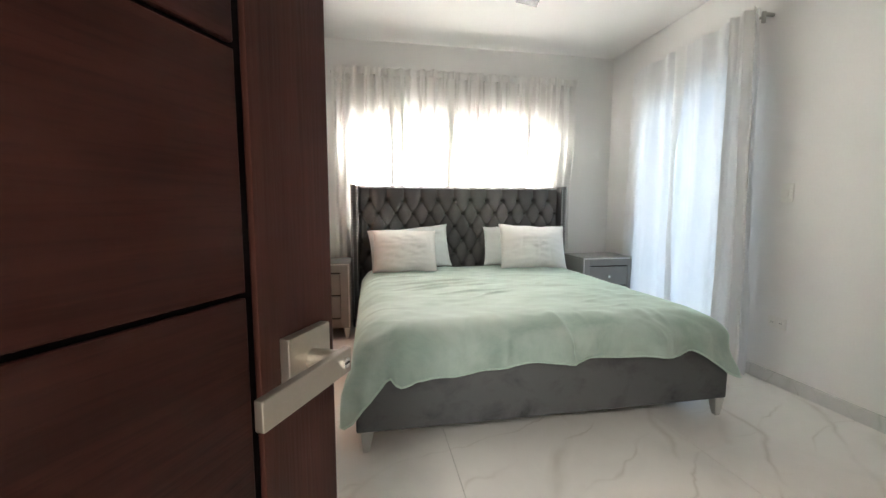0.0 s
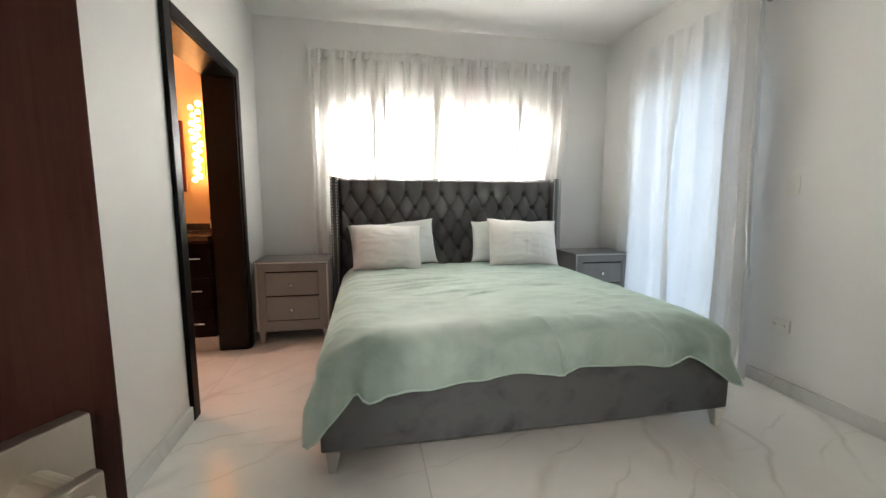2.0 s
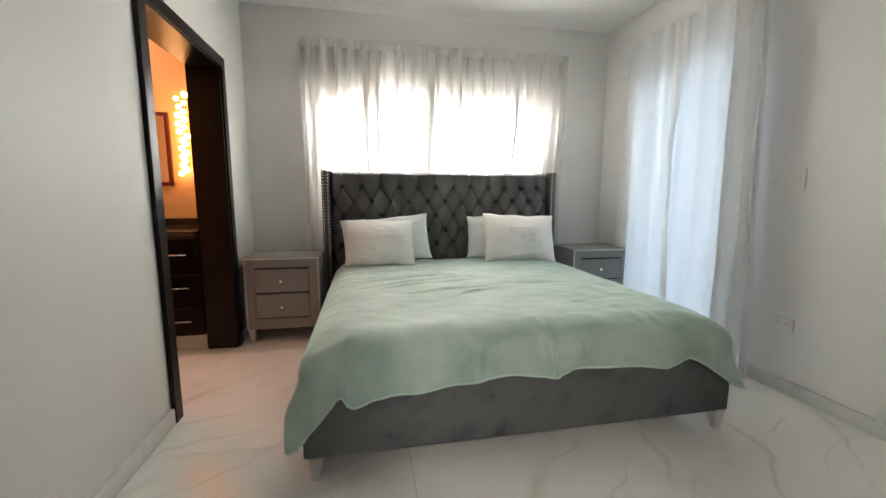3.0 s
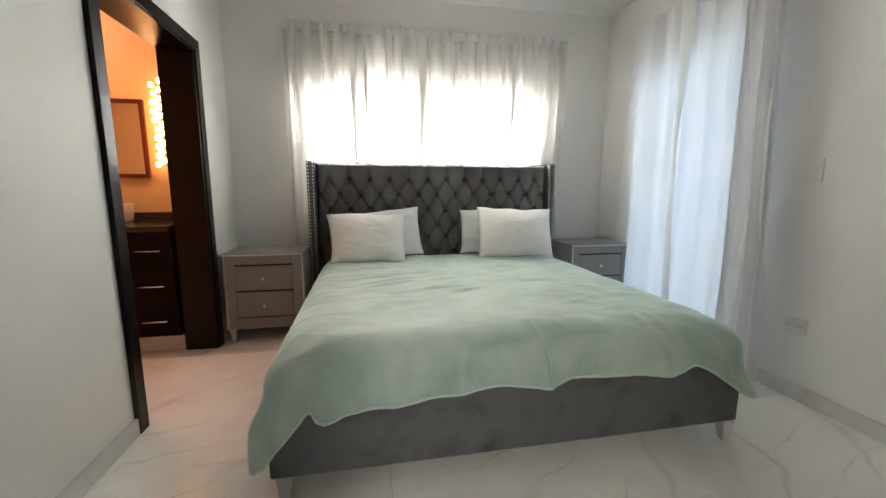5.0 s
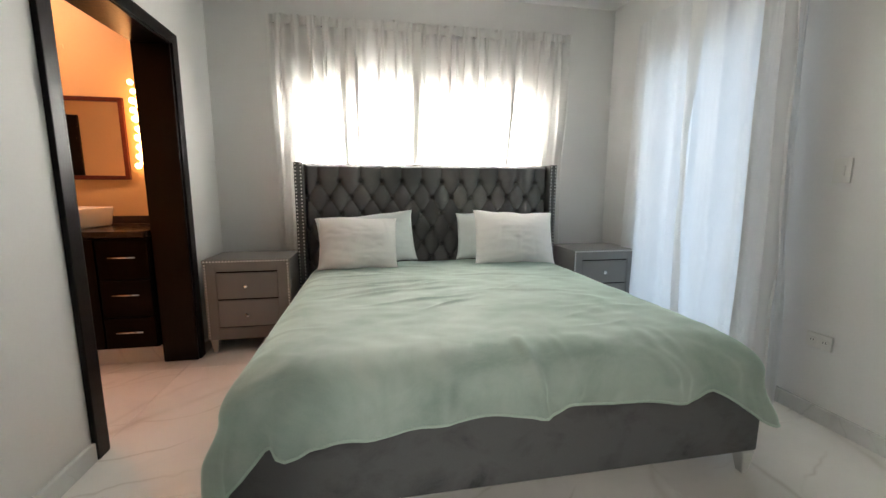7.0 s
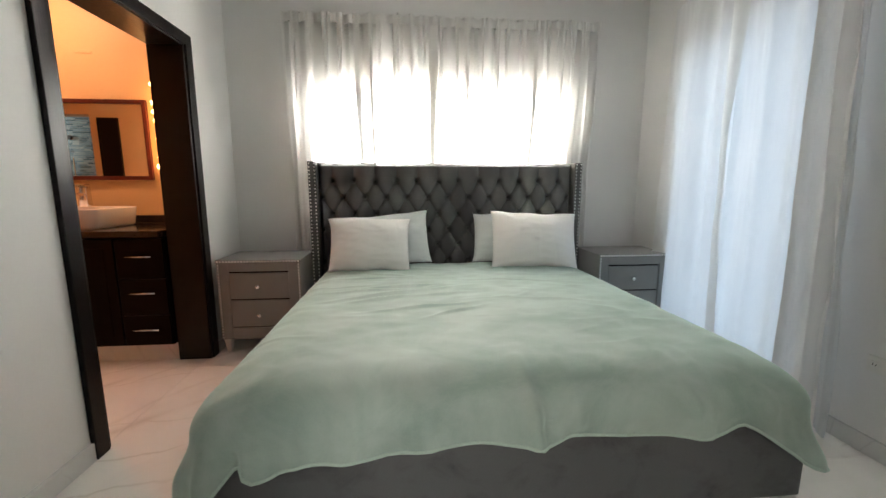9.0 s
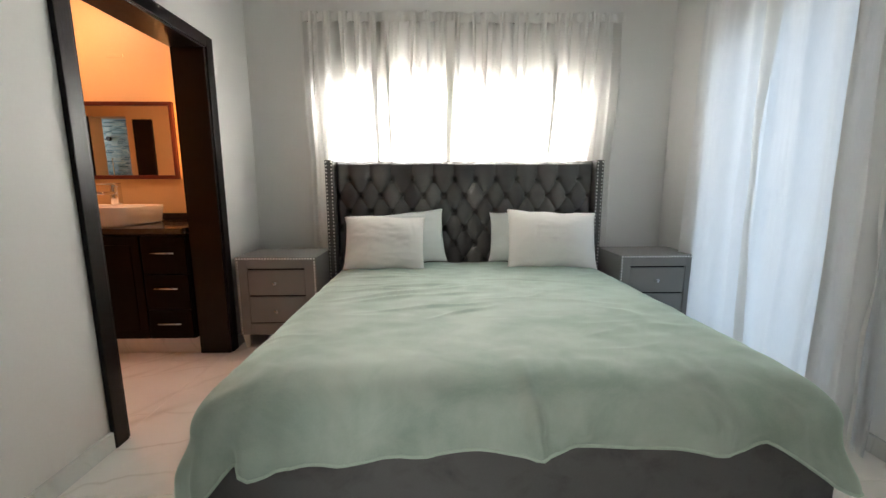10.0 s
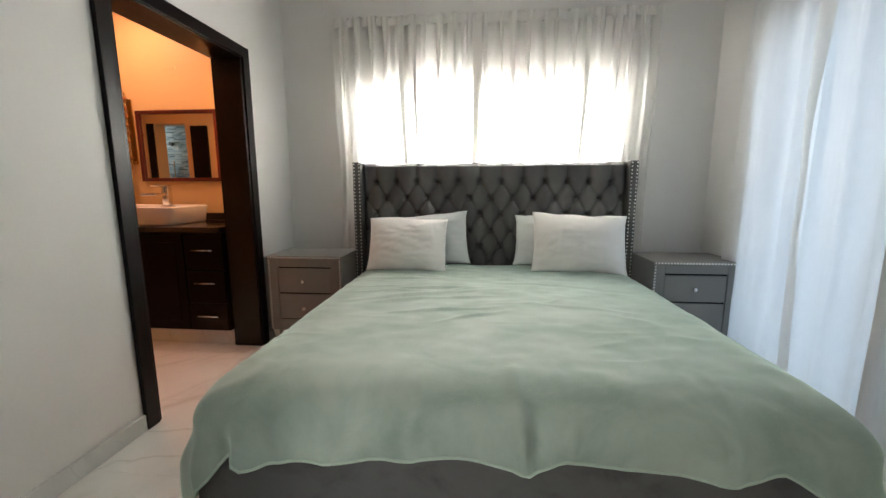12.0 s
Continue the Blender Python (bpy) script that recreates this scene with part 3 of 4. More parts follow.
# ---- the bed ----
def nails(points, parent, r=0.0065, axis="y", local=False):
    """Domed nail heads that share one mesh."""
    b = bmesh.new()
    bmesh.ops.create_uvsphere(b, u_segments=8, v_segments=5, radius=r)
    for v in b.verts:
        if axis == "y":
            v.co.y *= 0.55
        else:
            v.co.x *= 0.55
    me = bpy.data.meshes.new("nail_head")
    b.to_mesh(me)
    b.free()
    me.shade_smooth()
    me.materials.append(M_STUD)
    for p in points:
        ob = part("nail_head", me, M_STUD, parent, local=True)
        ob.location = p
        if not local and parent.name in BASE:
            ob.matrix_parent_inverse = BASE[parent.name].inverted()


TX0, TDX, TZ0, TDZ = -0.879, 0.1687, 1.24, 0.26
PX0, PX1, PZ0, PZ1 = -0.984, 1.089, 0.42, 1.386


def tuft(x, z):
    """How far the padded panel stands out at a place."""
    p, q = (x - TX0) / TDX, (z - TZ0) / TDZ
    a, b = p + q, p - q
    puff = (abs(math.sin(math.pi * a)) * abs(math.sin(math.pi * b))) ** 0.26
    if z > TZ0:
        fold = abs(math.sin(math.pi * p)) ** 0.5
        puff = lerp(puff, fold, ease(TZ0, TZ0 + 0.05, z))
    da, db = a - round(a), b - round(b)
    r2 = ((da + db) / 2 * TDX) ** 2 + ((da - db) / 2 * TDZ) ** 2
    dimple = math.exp(-r2 / 0.00026) if z < TZ0 + 0.04 else 0.0
    h = 0.040 + 0.034 * puff - 0.056 * dimple
    edge = min(ease(PX0, PX0 + 0.03, x), ease(PX1, PX1 - 0.03, x) if x < PX1 else 0, ease(PZ1 + 0.001, PZ1 - 0.03, z))
    return h * (0.25 + 0.75 * edge)


def bed():
    t = thing("bed", pose(0.05, -1.0, 0), "king bed with grey tufted velvet headboard, studded wings and velvet base", "bed")
    hb = part("headboard", sheet(300, 140, lambda u, v: (lerp(PX0, PX1, u), 0.118 - tuft(lerp(PX0, PX1, u), lerp(PZ0, PZ1, v)), lerp(PZ0, PZ1, v))), M_VELVET, t,
              "dark grey velvet headboard with deep diamond tufting", smooth=True)
    part("back_board", box(PX0, 0.132, 0.05, PX1, 0.160, PZ1 + 0.001, 0.012, 3), M_VELVET, hb)
    btn = bmesh.new()
    bmesh.ops.create_uvsphere(btn, u_segments=12, v_segments=7, radius=0.0105)
    for v in btn.verts:
        v.co.y *= 0.5
    me = bpy.data.meshes.new("button")
    btn.to_mesh(me)
    btn.free()
    me.shade_smooth()
    me.materials.append(M_VELVET)
    for row in range(5):
        for k in range(12 - row % 2):
            x, z = TX0 + TDX * (k + 0.5 * (row % 2)), TZ0 - TDZ / 2 * row
            ob = part("button", me, M_VELVET, hb)
            ob.location = (x, 0.118 - tuft(x, z) - 0.001, z)
    for x0, x1 in ((-1.05, -0.986), (1.091, 1.153)):
        wing = part("wing", box(x0, 0.0, 0.0, x1, 0.162, 1.39, 0.008, 3), M_VELVET, t, "velvet wing edged with two rows of nail heads")
        n = 46
        nails([(x, -0.001, 0.10 + 1.275 * k / n) for x in (x0 + 0.012, x1 - 0.012) for k in range(n + 1)], wing, 0.0062)
    part("footboard", box(-0.950, -2.056, 0.105, 1.088, -2.004, 0.405, 0.014, 3), M_CRUSH, t, "crushed grey velvet footboard", smooth=True)
    part("side_rail", box(-0.945, -2.003, 0.105, -0.905, 0.0, 0.395, 0.012, 3), M_CRUSH, t, smooth=True)
    part("side_rail", box(1.042, -2.003, 0.105, 1.083, 0.0, 0.395, 0.012, 3), M_CRUSH, t, smooth=True)
    part("bed_deck", box(-0.904, -2.004, 0.30, 1.041, 0.0, 0.375), M_MATTRESS, t)
    for x, y, sx in ((-0.898, -2.030, -1), (1.043, -2.030, 1), (-0.898, -0.1, -1), (1.043, -0.1, 1)):
        b = bmesh.new()
        bmesh.ops.create_cube(b, size=1)
        for v in b.verts:
            k = 0.030 if v.co.z > 0 else 0.015
            v.co = (x + (1 if v.co.x > 0 else -1) * k + (0 if v.co.z > 0 else sx * 0.008), y + (1 if v.co.y > 0 else -1) * k, 0.11 if v.co.z > 0 else 0.0)
        bmesh.ops.bevel(b, geom=b.edges[:], offset=0.003, segments=2, affect="EDGES")
        part("leg", b, M_LEG, t, "silver-grey tapered leg")


bed()
tagged(part("mattress", box(-0.93, -2.025, 0.378, 1.065, 0.055, 0.572, 0.11, 7), M_MATTRESS, smooth=True), "thick white mattress on the bed base", "mattress")

# the throw: a ring of stations round three sides of the bed, drawn in to a spine along its middle
QX0, QX1, QY0, QY1, QR = -0.953, 1.092, -2.076, -0.13, 0.09
S1 = QY1 - QY0 - QR
S2 = S1 + math.pi / 2 * QR
S3 = S2 + (QX1 - QX0 - 2 * QR)
S4 = S3 + math.pi / 2 * QR
S5 = S4 + S1
DROP = [(0.0, 0.26), (0.5, 0.36), (S1 - 0.25, 0.46), (S1 + 0.03, 0.47), (S2 - 0.033, 0.345), (S2 + 0.073, 0.218), (S2 + 0.112, 0.246), (S2 + 0.140, 0.245), (S2 + 0.233, 0.236), (S2 + 0.463, 0.217),
        (S2 + 0.593, 0.209), (S2 + 0.758, 0.188), (S2 + 0.90, 0.200), (S2 + 1.033, 0.194), (S2 + 1.10, 0.187), (S2 + 1.218, 0.194), (S2 + 1.413, 0.203), (S2 + 1.60, 0.209), (S2 + 1.68, 0.186),
        (S3 - 0.058, 0.262), (S3 + 0.06, 0.345), (S4 + 0.05, 0.355), (S4 + 0.20, 0.33), (S5 - 0.4, 0.32), (S5, 0.25)]
TOPZ = 0.600


def rim(s, x0=QX0, x1=QX1, y0=QY0, radius=QR):
    """The place and the outward way at station s, on this rim or on a smaller one inside it."""
    if s < S1:
        return Vector((x0, QY1 - (QY1 - y0 - radius) * s / S1, 0)), Vector((-1, 0, 0))
    if s < S2:
        a = (s - S1) / QR
        n = Vector((-math.cos(a), -math.sin(a), 0))
        return Vector((x0 + radius, y0 + radius, 0)) + radius * n, n
    if s < S3:
        return Vector((lerp(x0 + radius, x1 - radius, (s - S2) / (S3 - S2)), y0, 0)), Vector((0, -1, 0))
    if s < S4:
        a = (s - S3) / QR
        n = Vector((math.sin(a), -math.cos(a), 0))
        return Vector((x1 - radius, y0 + radius, 0)) + radius * n, n
    return Vector((x1, y0 + radius + (QY1 - y0 - radius) * (s - S4) / S1, 0)), Vector((1, 0, 0))


CREASES = ((-0.75, 0.030, 0.009), (-0.66, 0.024, 0.006), (-0.47, 0.030, 0.006), (-0.30, 0.034, 0.008), (-0.21, 0.020, 0.006), (0.085, 0.026, 0.020), (0.150, 0.028, -0.006),
           (0.23, 0.020, 0.006), (0.40, 0.040, 0.004), (0.62, 0.026, 0.009), (0.70, 0.018, 0.006), (0.88, 0.030, 0.007))


def crease(x, lean=0.0):
    """Upright folds at the foot."""
    return sum(a * math.exp(-((x - c - lean * (0.12 if k % 2 else -0.09)) / w) ** 2) for k, (c, w, a) in enumerate(CREASES))


def throw_top(x, y):
    z = TOPZ + 0.010 * noise.noise((x * 1.4, y * 1.4, 3.1)) + 0.006 * noise.noise((x * 4, y * 5, 7.7))
    z += crease(x) * 0.8 * ease(-1.82, -1.96, y) + 0.004 * noise.noise((x * 9, y * 14, 2.2))
    ridge = max(0.0, 1 - 5 * abs(noise.noise((x * 1.7 + y * 0.9 + 4, y * 5.5 - x * 0.8, 5.3))))
    z += 0.0055 * ridge ** 2 * ease(-0.05, 0.30, noise.noise((x * 1.9, y * 2.3, 8.8)))
    for cx, cy, ang, ln, amp in ((-0.52, -0.95, 0.16, 0.16, 0.008), (-0.30, -0.86, 0.12, 0.20, 0.010), (-0.42, -1.12, 0.30, 0.14, 0.009), (-0.12, -1.05, 0.2, 0.14, 0.008), (-0.05, -1.36, 0.5, 0.12, 0.009), (0.45, -1.2, -0.25, 0.18, 0.007), (-0.35, -1.02, 0.35, 0.30, 0.010), (-0.20, -1.28, 0.22, 0.22, 0.008), 
                                 (-0.55, -0.62, 0.1, 0.25, 0.006), (0.35, -0.75, -0.2, 0.25, 0.005)):
        dx, dy = x - cx, y - cy
        p, q = dx * math.cos(ang) + dy * math.sin(ang), -dx * math.sin(ang) + dy * math.cos(ang)
        z += 1.6 * amp * math.exp(-(p / ln) ** 2 - (q / 0.013) ** 2)
    return z


def throw_point(s, v):
    """v from 0 at the hem to 1 at the spine."""
    p, n = rim(s)
    side = abs(n.x) ** 2
    roll, drop = lerp(0.135, 0.16, side), keyed(DROP, s)
    inner = rim(s, QX0 + 0.19, QX1 - 0.19, QY0 + 0.20, 0.16)[0]
    if v < 0.5:
        d = drop * (1 - v / 0.5) + roll * (v / 0.5)
        low = ease(roll, drop, d)
        corner = ease(0.30, 0.0, abs(s - (S1 + S2) / 2)) * 0.004 * low + ease(0.30, 0.0, abs(s - (S3 + S4) / 2)) * 0.062 * low
        folds = 0.010 * math.sin(11 * s + 0.8) + 0.008 * math.sin(23 * s + 2.0 + 2 * d) + 0.012 * noise.noise((s * 3.0, d * 2, 1.7))
        left = 0.008 * math.sin(36 * (s - S1) + 3 * d) * ease(0.42, 0.06, abs(s - S1)) + 0.010 * math.sin(41 * s) * ease(0.35, 0.05, abs(s - S4)) * low
        left += 0.042 * math.exp(-((s - S2 - 0.13) / 0.045) ** 2) - 0.022 * math.exp(-((s - S2 - 0.045) / 0.03) ** 2) + 0.016 * math.exp(-((s - S2 - 1.00) / 0.06) ** 2) + 0.014 * math.exp(-((s - S2 - 0.62) / 0.07) ** 2) + 0.008 * math.exp(-((s - S2 - 1.14) / 0.05) ** 2) + 0.012 * math.exp(-((s - S2 - 1.72) / 0.04) ** 2)
        grow = ease(roll - 0.001, roll + 0.16, d)
        hang = 0.020 * (0.5 + 0.5 * math.sin(84 * (s - S1) + 1.5 * d + 1.4 * math.sin(9 * s))) ** 2 * ease(0.36, 0.10, abs(s - S1 - 0.06)) * grow
        hang += 0.014 * (0.5 + 0.5 * math.sin(61 * (s - S4) + 2.0 * d)) ** 2 * ease(0.36, 0.10, abs(s - S4)) * grow
        out = 0.012 + 0.018 * ease(0.22, 0.06, abs(s - (S1 + S2) / 2)) * grow + 0.012 * side * grow + hang + low * (corner + folds + left) + (crease(p.x, d) * (2.3 - 1.2 * low) if S2 < s < S3 else 0.0)
        return p + n * max(out, 0.006) + Vector((0, 0, TOPZ - d))
    if v < 0.66:
        a = (v - 0.5) / 0.16 * math.pi / 2
        swell = crease(p.x, roll) * 2.3 * math.cos(a) ** 2 if S2 < s < S3 else 0.0
        q = (p + n * (0.012 + swell)).lerp(inner, 1 - math.cos(a))
        return Vector((q.x, q.y, TOPZ - roll + roll * math.sin(a) + (throw_top(q.x, q.y) - TOPZ) * math.sin(a)))
    k = (v - 0.66) / 0.34
    q = inner
    c = Vector((0.06, max(min(q.y, QY1), -1.35), 0))
    q = q.lerp(c, k)
    return Vector((q.x, q.y, throw_top(q.x, q.y)))


def throw():
    t = thing("throw_blanket", pose(0.06, -1.1, TOPZ), "mint green plush throw spread over the bed, hanging at the foot", "blanket")
    ns = 560
    cloth = part("cloth", sheet(ns, 250, lambda u, v: throw_point(u * S5, v)), M_MINT, t, smooth=True)
    bm = bmesh.new()
    bm.from_mesh(cloth.data)
    bmesh.ops.remove_doubles(bm, verts=bm.verts[:], dist=0.0004)
    bmesh.ops.recalc_face_normals(bm, faces=bm.faces[:])
    bm.to_mesh(cloth.data)
    bm.free()
    cloth.data.shade_smooth()
    part("hem", tube([throw_point(i / 260 * S5, 0.0) for i in range(261)], 0.0055), M_HEM, t, "stitched mint hem", smooth=True)


throw()


def pillow(name, w, h, thick, m, material, label, seed):
    def f(side):
        def g(u, v):
            a, b = 2 * u - 1, 2 * v - 1
            body = max(0.0, (1 - abs(a) ** 2.3)) ** 0.66 * max(0.0, (1 - abs(b) ** 2.3)) ** 0.66
            pinch = 1 - 0.022 * (1 - abs(b) ** 2) * abs(a) ** 3
            pinch2 = 1 - 0.020 * (1 - abs(a) ** 2) * abs(b) ** 3
            wr = noise.noise((a * 1.3 + seed, b * 1.3, side * 3)) * 0.022
            wr += 0.006 * noise.noise((a * 4.0 + b * 1.5 + seed, b * 7.0 - a * 1.2, 2.6)) + 0.0015 * noise.noise((a * 9 - b * 2, b * 15 + seed, 6.1))
            for q in range(7):
                cx, cy, ang = math.sin(seed * 3.1 + q * 2.3) * 0.75, math.cos(seed * 1.7 + q * 1.9) * 0.7, seed + q * 1.1
                dx, dy = a - cx, (b - cy) * 0.65
                pp, qq = dx * math.cos(ang) + dy * math.sin(ang), -dx * math.sin(ang) + dy * math.cos(ang)
                wr += 0.004 * math.exp(-(pp / 0.36) ** 2 - (qq / 0.045) ** 2) * (1 if q % 2 else -1)
            ear = 1 + 0.035 * (abs(a) * abs(b)) ** 6
            return Vector((a * w / 2 * pinch * ear, side * (thick / 2 * body + wr * body), b * h / 2 * pinch2 - 0.012 * (1 - b) * (a * a - 0.4) * 0.5 + 0.020 * noise.noise((a * 1.7 + seed, b * 1.2, 2)) * abs(b)))
        return g
    bm = sheet(72, 52, f(1))
    me = bpy.data.meshes.new("tmp")
    b2 = sheet(72, 52, f(-1))
    b2.to_mesh(me)
    b2.free()
    bm.from_mesh(me)
    bpy.data.meshes.remove(me)
    bmesh.ops.remove_doubles(bm, verts=bm.verts[:], dist=0.0006)
    bmesh.ops.recalc_face_normals(bm, faces=bm.faces[:])
    t = thing(name, m, label, "pillow", "pillows on the bed")
    part("cover", bm, material, t, smooth=True, local=True)
    edge = f(1)
    ring = [(i / 20, 0) for i in range(20)] + [(1, i / 20) for i in range(20)] + [(1 - i / 20, 1) for i in range(20)] + [(0, 1 - i / 20) for i in range(21)]
    part("seam", tube([edge(u, v) for u, v in ring], 0.0025, 5), material, t, smooth=True, local=True)


pillow("pillow", 0.75, 0.40, 0.17, pose(-0.50, -0.085, 0.780, -15, -5, 0), M_AQUA, "pale aqua pillow leaning against the tufted headboard", 1.0)
pillow("pillow", 0.71, 0.395, 0.16, pose(0.60, -0.075, 0.785, -17, 2.5, 0), M_AQUA, "pale aqua pillow half hidden behind a white pillow", 5.0)
pillow("pillow", 0.57, 0.395, 0.235, pose(-0.562, -0.27, 0.775, -22, 1.5, 3), M_WHITE, "white cotton pillow, slightly rumpled, leaning on another", 9.0)
pillow("pillow", 0.64, 0.425, 0.240, pose(0.675, -0.265, 0.793, -20, 1.5, -3), M_WHITE, "plump white cotton pillow at the head of the bed", 14.0)


# ---- nightstands ----
def nightstand():
    x0, x1, y0, y1, z0, z1 = -1.629, -1.054, -0.34, 0.075, 0.105, 0.685
    t = thing("nightstand", pose((x0 + x1) / 2, (y0 + y1) / 2, 0), "grey upholstered two-drawer nightstand edged with silver nail heads", "nightstand", "nightstands beside the bed")
    part("top", box(x0 - 0.004, y0 - 0.004, z1 - 0.022, x1 + 0.004, y1, z1, 0.005, 3), M_NIGHT, t, smooth=True)
    part("side_panel", box(x0, y0 + 0.02, z0, x0 + 0.03, y1, z1 - 0.023, 0.003), M_NIGHT, t)
    part("side_panel", box(x1 - 0.03, y0 + 0.02, z0, x1, y1, z1 - 0.023, 0.003), M_NIGHT, t)
    part("back_panel", box(x0 + 0.031, y1 - 0.015, z0, x1 - 0.031, y1 - 0.001, z1 - 0.023), M_NIGHT, t)
    dx0, dx1, dz0, dz1 = x0 + 0.078, x1 - 0.085, 0.187, 0.602
    fr = part("front_frame", box(x0, y0, z0, dx0, y0 + 0.022, z1 - 0.023, 0.003), M_NIGHT, t)
    part("front_frame", box(dx1, y0, z0, x1, y0 + 0.022, z1 - 0.023, 0.003), M_NIGHT, t)
    part("front_frame", box(dx0 + 0.0005, y0, dz1, dx1 - 0.0005, y0 + 0.022, z1 - 0.023, 0.003), M_NIGHT, t)
    part("front_frame", box(dx0 + 0.0005, y0, z0, dx1 - 0.0005, y0 + 0.022, dz0, 0.003), M_NIGHT, t)
    # Added block behind the drawers, its near-black colour stands for shade in the gaps.
    part("gap_backing", box(dx0 - 0.02, y0 + 0.024, dz0 - 0.02, dx1 + 0.02, y1 - 0.02, dz1 + 0.02), M_GAP_SHADE, t)
    mid = 0.396
    for a, b, kz in ((dz0 + 0.009, mid - 0.006, 0.284), (mid + 0.006, dz1 - 0.013, 0.494)):
        d = part("drawer", box(dx0 + 0.003, y0 + 0.004, a, dx1 - 0.003, y0 + 0.023, b, 0.004, 3), M_NIGHT, t, smooth=True)
        part("knob_base", rod((-1.352, y0 + 0.004, kz), (-1.352, y0 - 0.006, kz), 0.009, 16, 0.006), M_CHROME, d)
        b = bmesh.new()
        bmesh.ops.create_icosphere(b, subdivisions=2, radius=0.0165, matrix=Matrix.Translation((-1.352, y0 - 0.017, kz)) @ Matrix.Diagonal((1, 0.8, 1, 1)))
        part("knob", b, M_CRYSTAL, d, "clear faceted crystal knob")
    for x in (x0 + 0.035, x1 - 0.035):
        for y in (y0 + 0.035, y1 - 0.04):
            b = bmesh.new()
            bmesh.ops.create_cube(b, size=1)
            for v in b.verts:
                k = 0.026 if v.co.z > 0 else 0.014
                v.co = (x + (1 if v.co.x > 0 else -1) * k, y + (1 if v.co.y > 0 else -1) * k, z0 if v.co.z > 0 else 0.0)
            bmesh.ops.bevel(b, geom=b.edges[:], offset=0.003, segments=2, affect="EDGES")
            part("leg", b, M_LEG, t)
    pts = [(lerp(x0 + 0.012, x1 - 0.012, k / 27), y0 - 0.004, z1 - 0.011) for k in range(28)]
    pts += [(x, y0 - 0.0005, lerp(z0 + 0.015, z1 - 0.036, k / 25)) for x in (x0 + 0.012, x1 - 0.012) for k in range(26)]
    nails(pts, t, 0.0066)
    return t


ns = nightstand()
other = copy_thing(ns, pose(-1.3415 + 2.800, -0.1325, 0))
tagged(other, "grey upholstered nightstand with crystal knobs beside the white curtain")


# ---- wall fittings ----
def wall_plate(name, y, z, w, h, label, cat, kind):
    t = thing(name, pose(EX, y, z), label, cat)
    part("plate", box(EX - 0.009, y - w / 2, z - h / 2, EX, y + w / 2, z + h / 2, 0.003, 3), M_PLASTIC, t, smooth=True)
    if kind == "switch":
        part("rocker", box(EX - 0.014, y - 0.014, z - 0.024, EX - 0.008, y + 0.014, z + 0.024, 0.002), M_PLASTIC, t)
    else:
        for dy in (-0.028, 0.028):
            s = part("socket", box(EX - 0.0115, y + dy - 0.017, z - 0.015, EX - 0.008, y + dy + 0.017, z + 0.015, 0.003), M_PLASTIC, t)
            for k in (-0.006, 0.006):
                part("slot", box(EX - 0.0125, y + dy + k - 0.001, z - 0.004, EX - 0.011, y + dy + k + 0.001, z + 0.006), M_BLACK, s)


wall_plate("light_switch", -1.742, 1.268, 0.075, 0.118, "white plastic light switch on the white wall", "switch", "switch")
wall_plate("power_outlet", -1.750, 0.416, 0.118, 0.075, "white double power outlet low on the wall", "outlet", "outlet")


# ---- ceiling fan ----
def ceiling_fan():
    cx, cy, z = 0.06, -1.96, 2.468
    t = thing("ceiling_fan", pose(cx, cy, CZ), "ceiling fan with dark grey-brown blades, at rest", "ceiling fan")
    part("canopy", rod((cx, cy, CZ), (cx, cy, CZ - 0.05), 0.07, 24, 0.045), M_STEEL, t, smooth=True)
    part("downrod", rod((cx, cy, CZ - 0.05), (cx, cy, z + 0.06), 0.012), M_STEEL, t)
    part("motor", rod((cx, cy, z + 0.06), (cx, cy, z - 0.05), 0.10, 32), M_STEEL, t, smooth=True)
    for k in range(5):
        a = radians(90 - 7 + 72 * k)
        m = Matrix.Translation((cx, cy, z)) @ Matrix.Rotation(a, 4, "Z") @ Matrix.Rotation(radians(11), 4, "X")
        arm = box(0.09, -0.02, -0.008, 0.18, 0.02, 0.0)
        arm.transform(m)
        part("blade_arm", arm, M_STEEL, t)
        b = box(0.15, -0.055, 0.001, 0.66, 0.055, 0.009, 0.003)
        for v in b.verts:
            v.co.y *= 0.8 + 0.45 * (v.co.x - 0.15) / 0.5
        b.transform(m)
        part("blade", b, M_BLADE, t)


ceiling_fan()


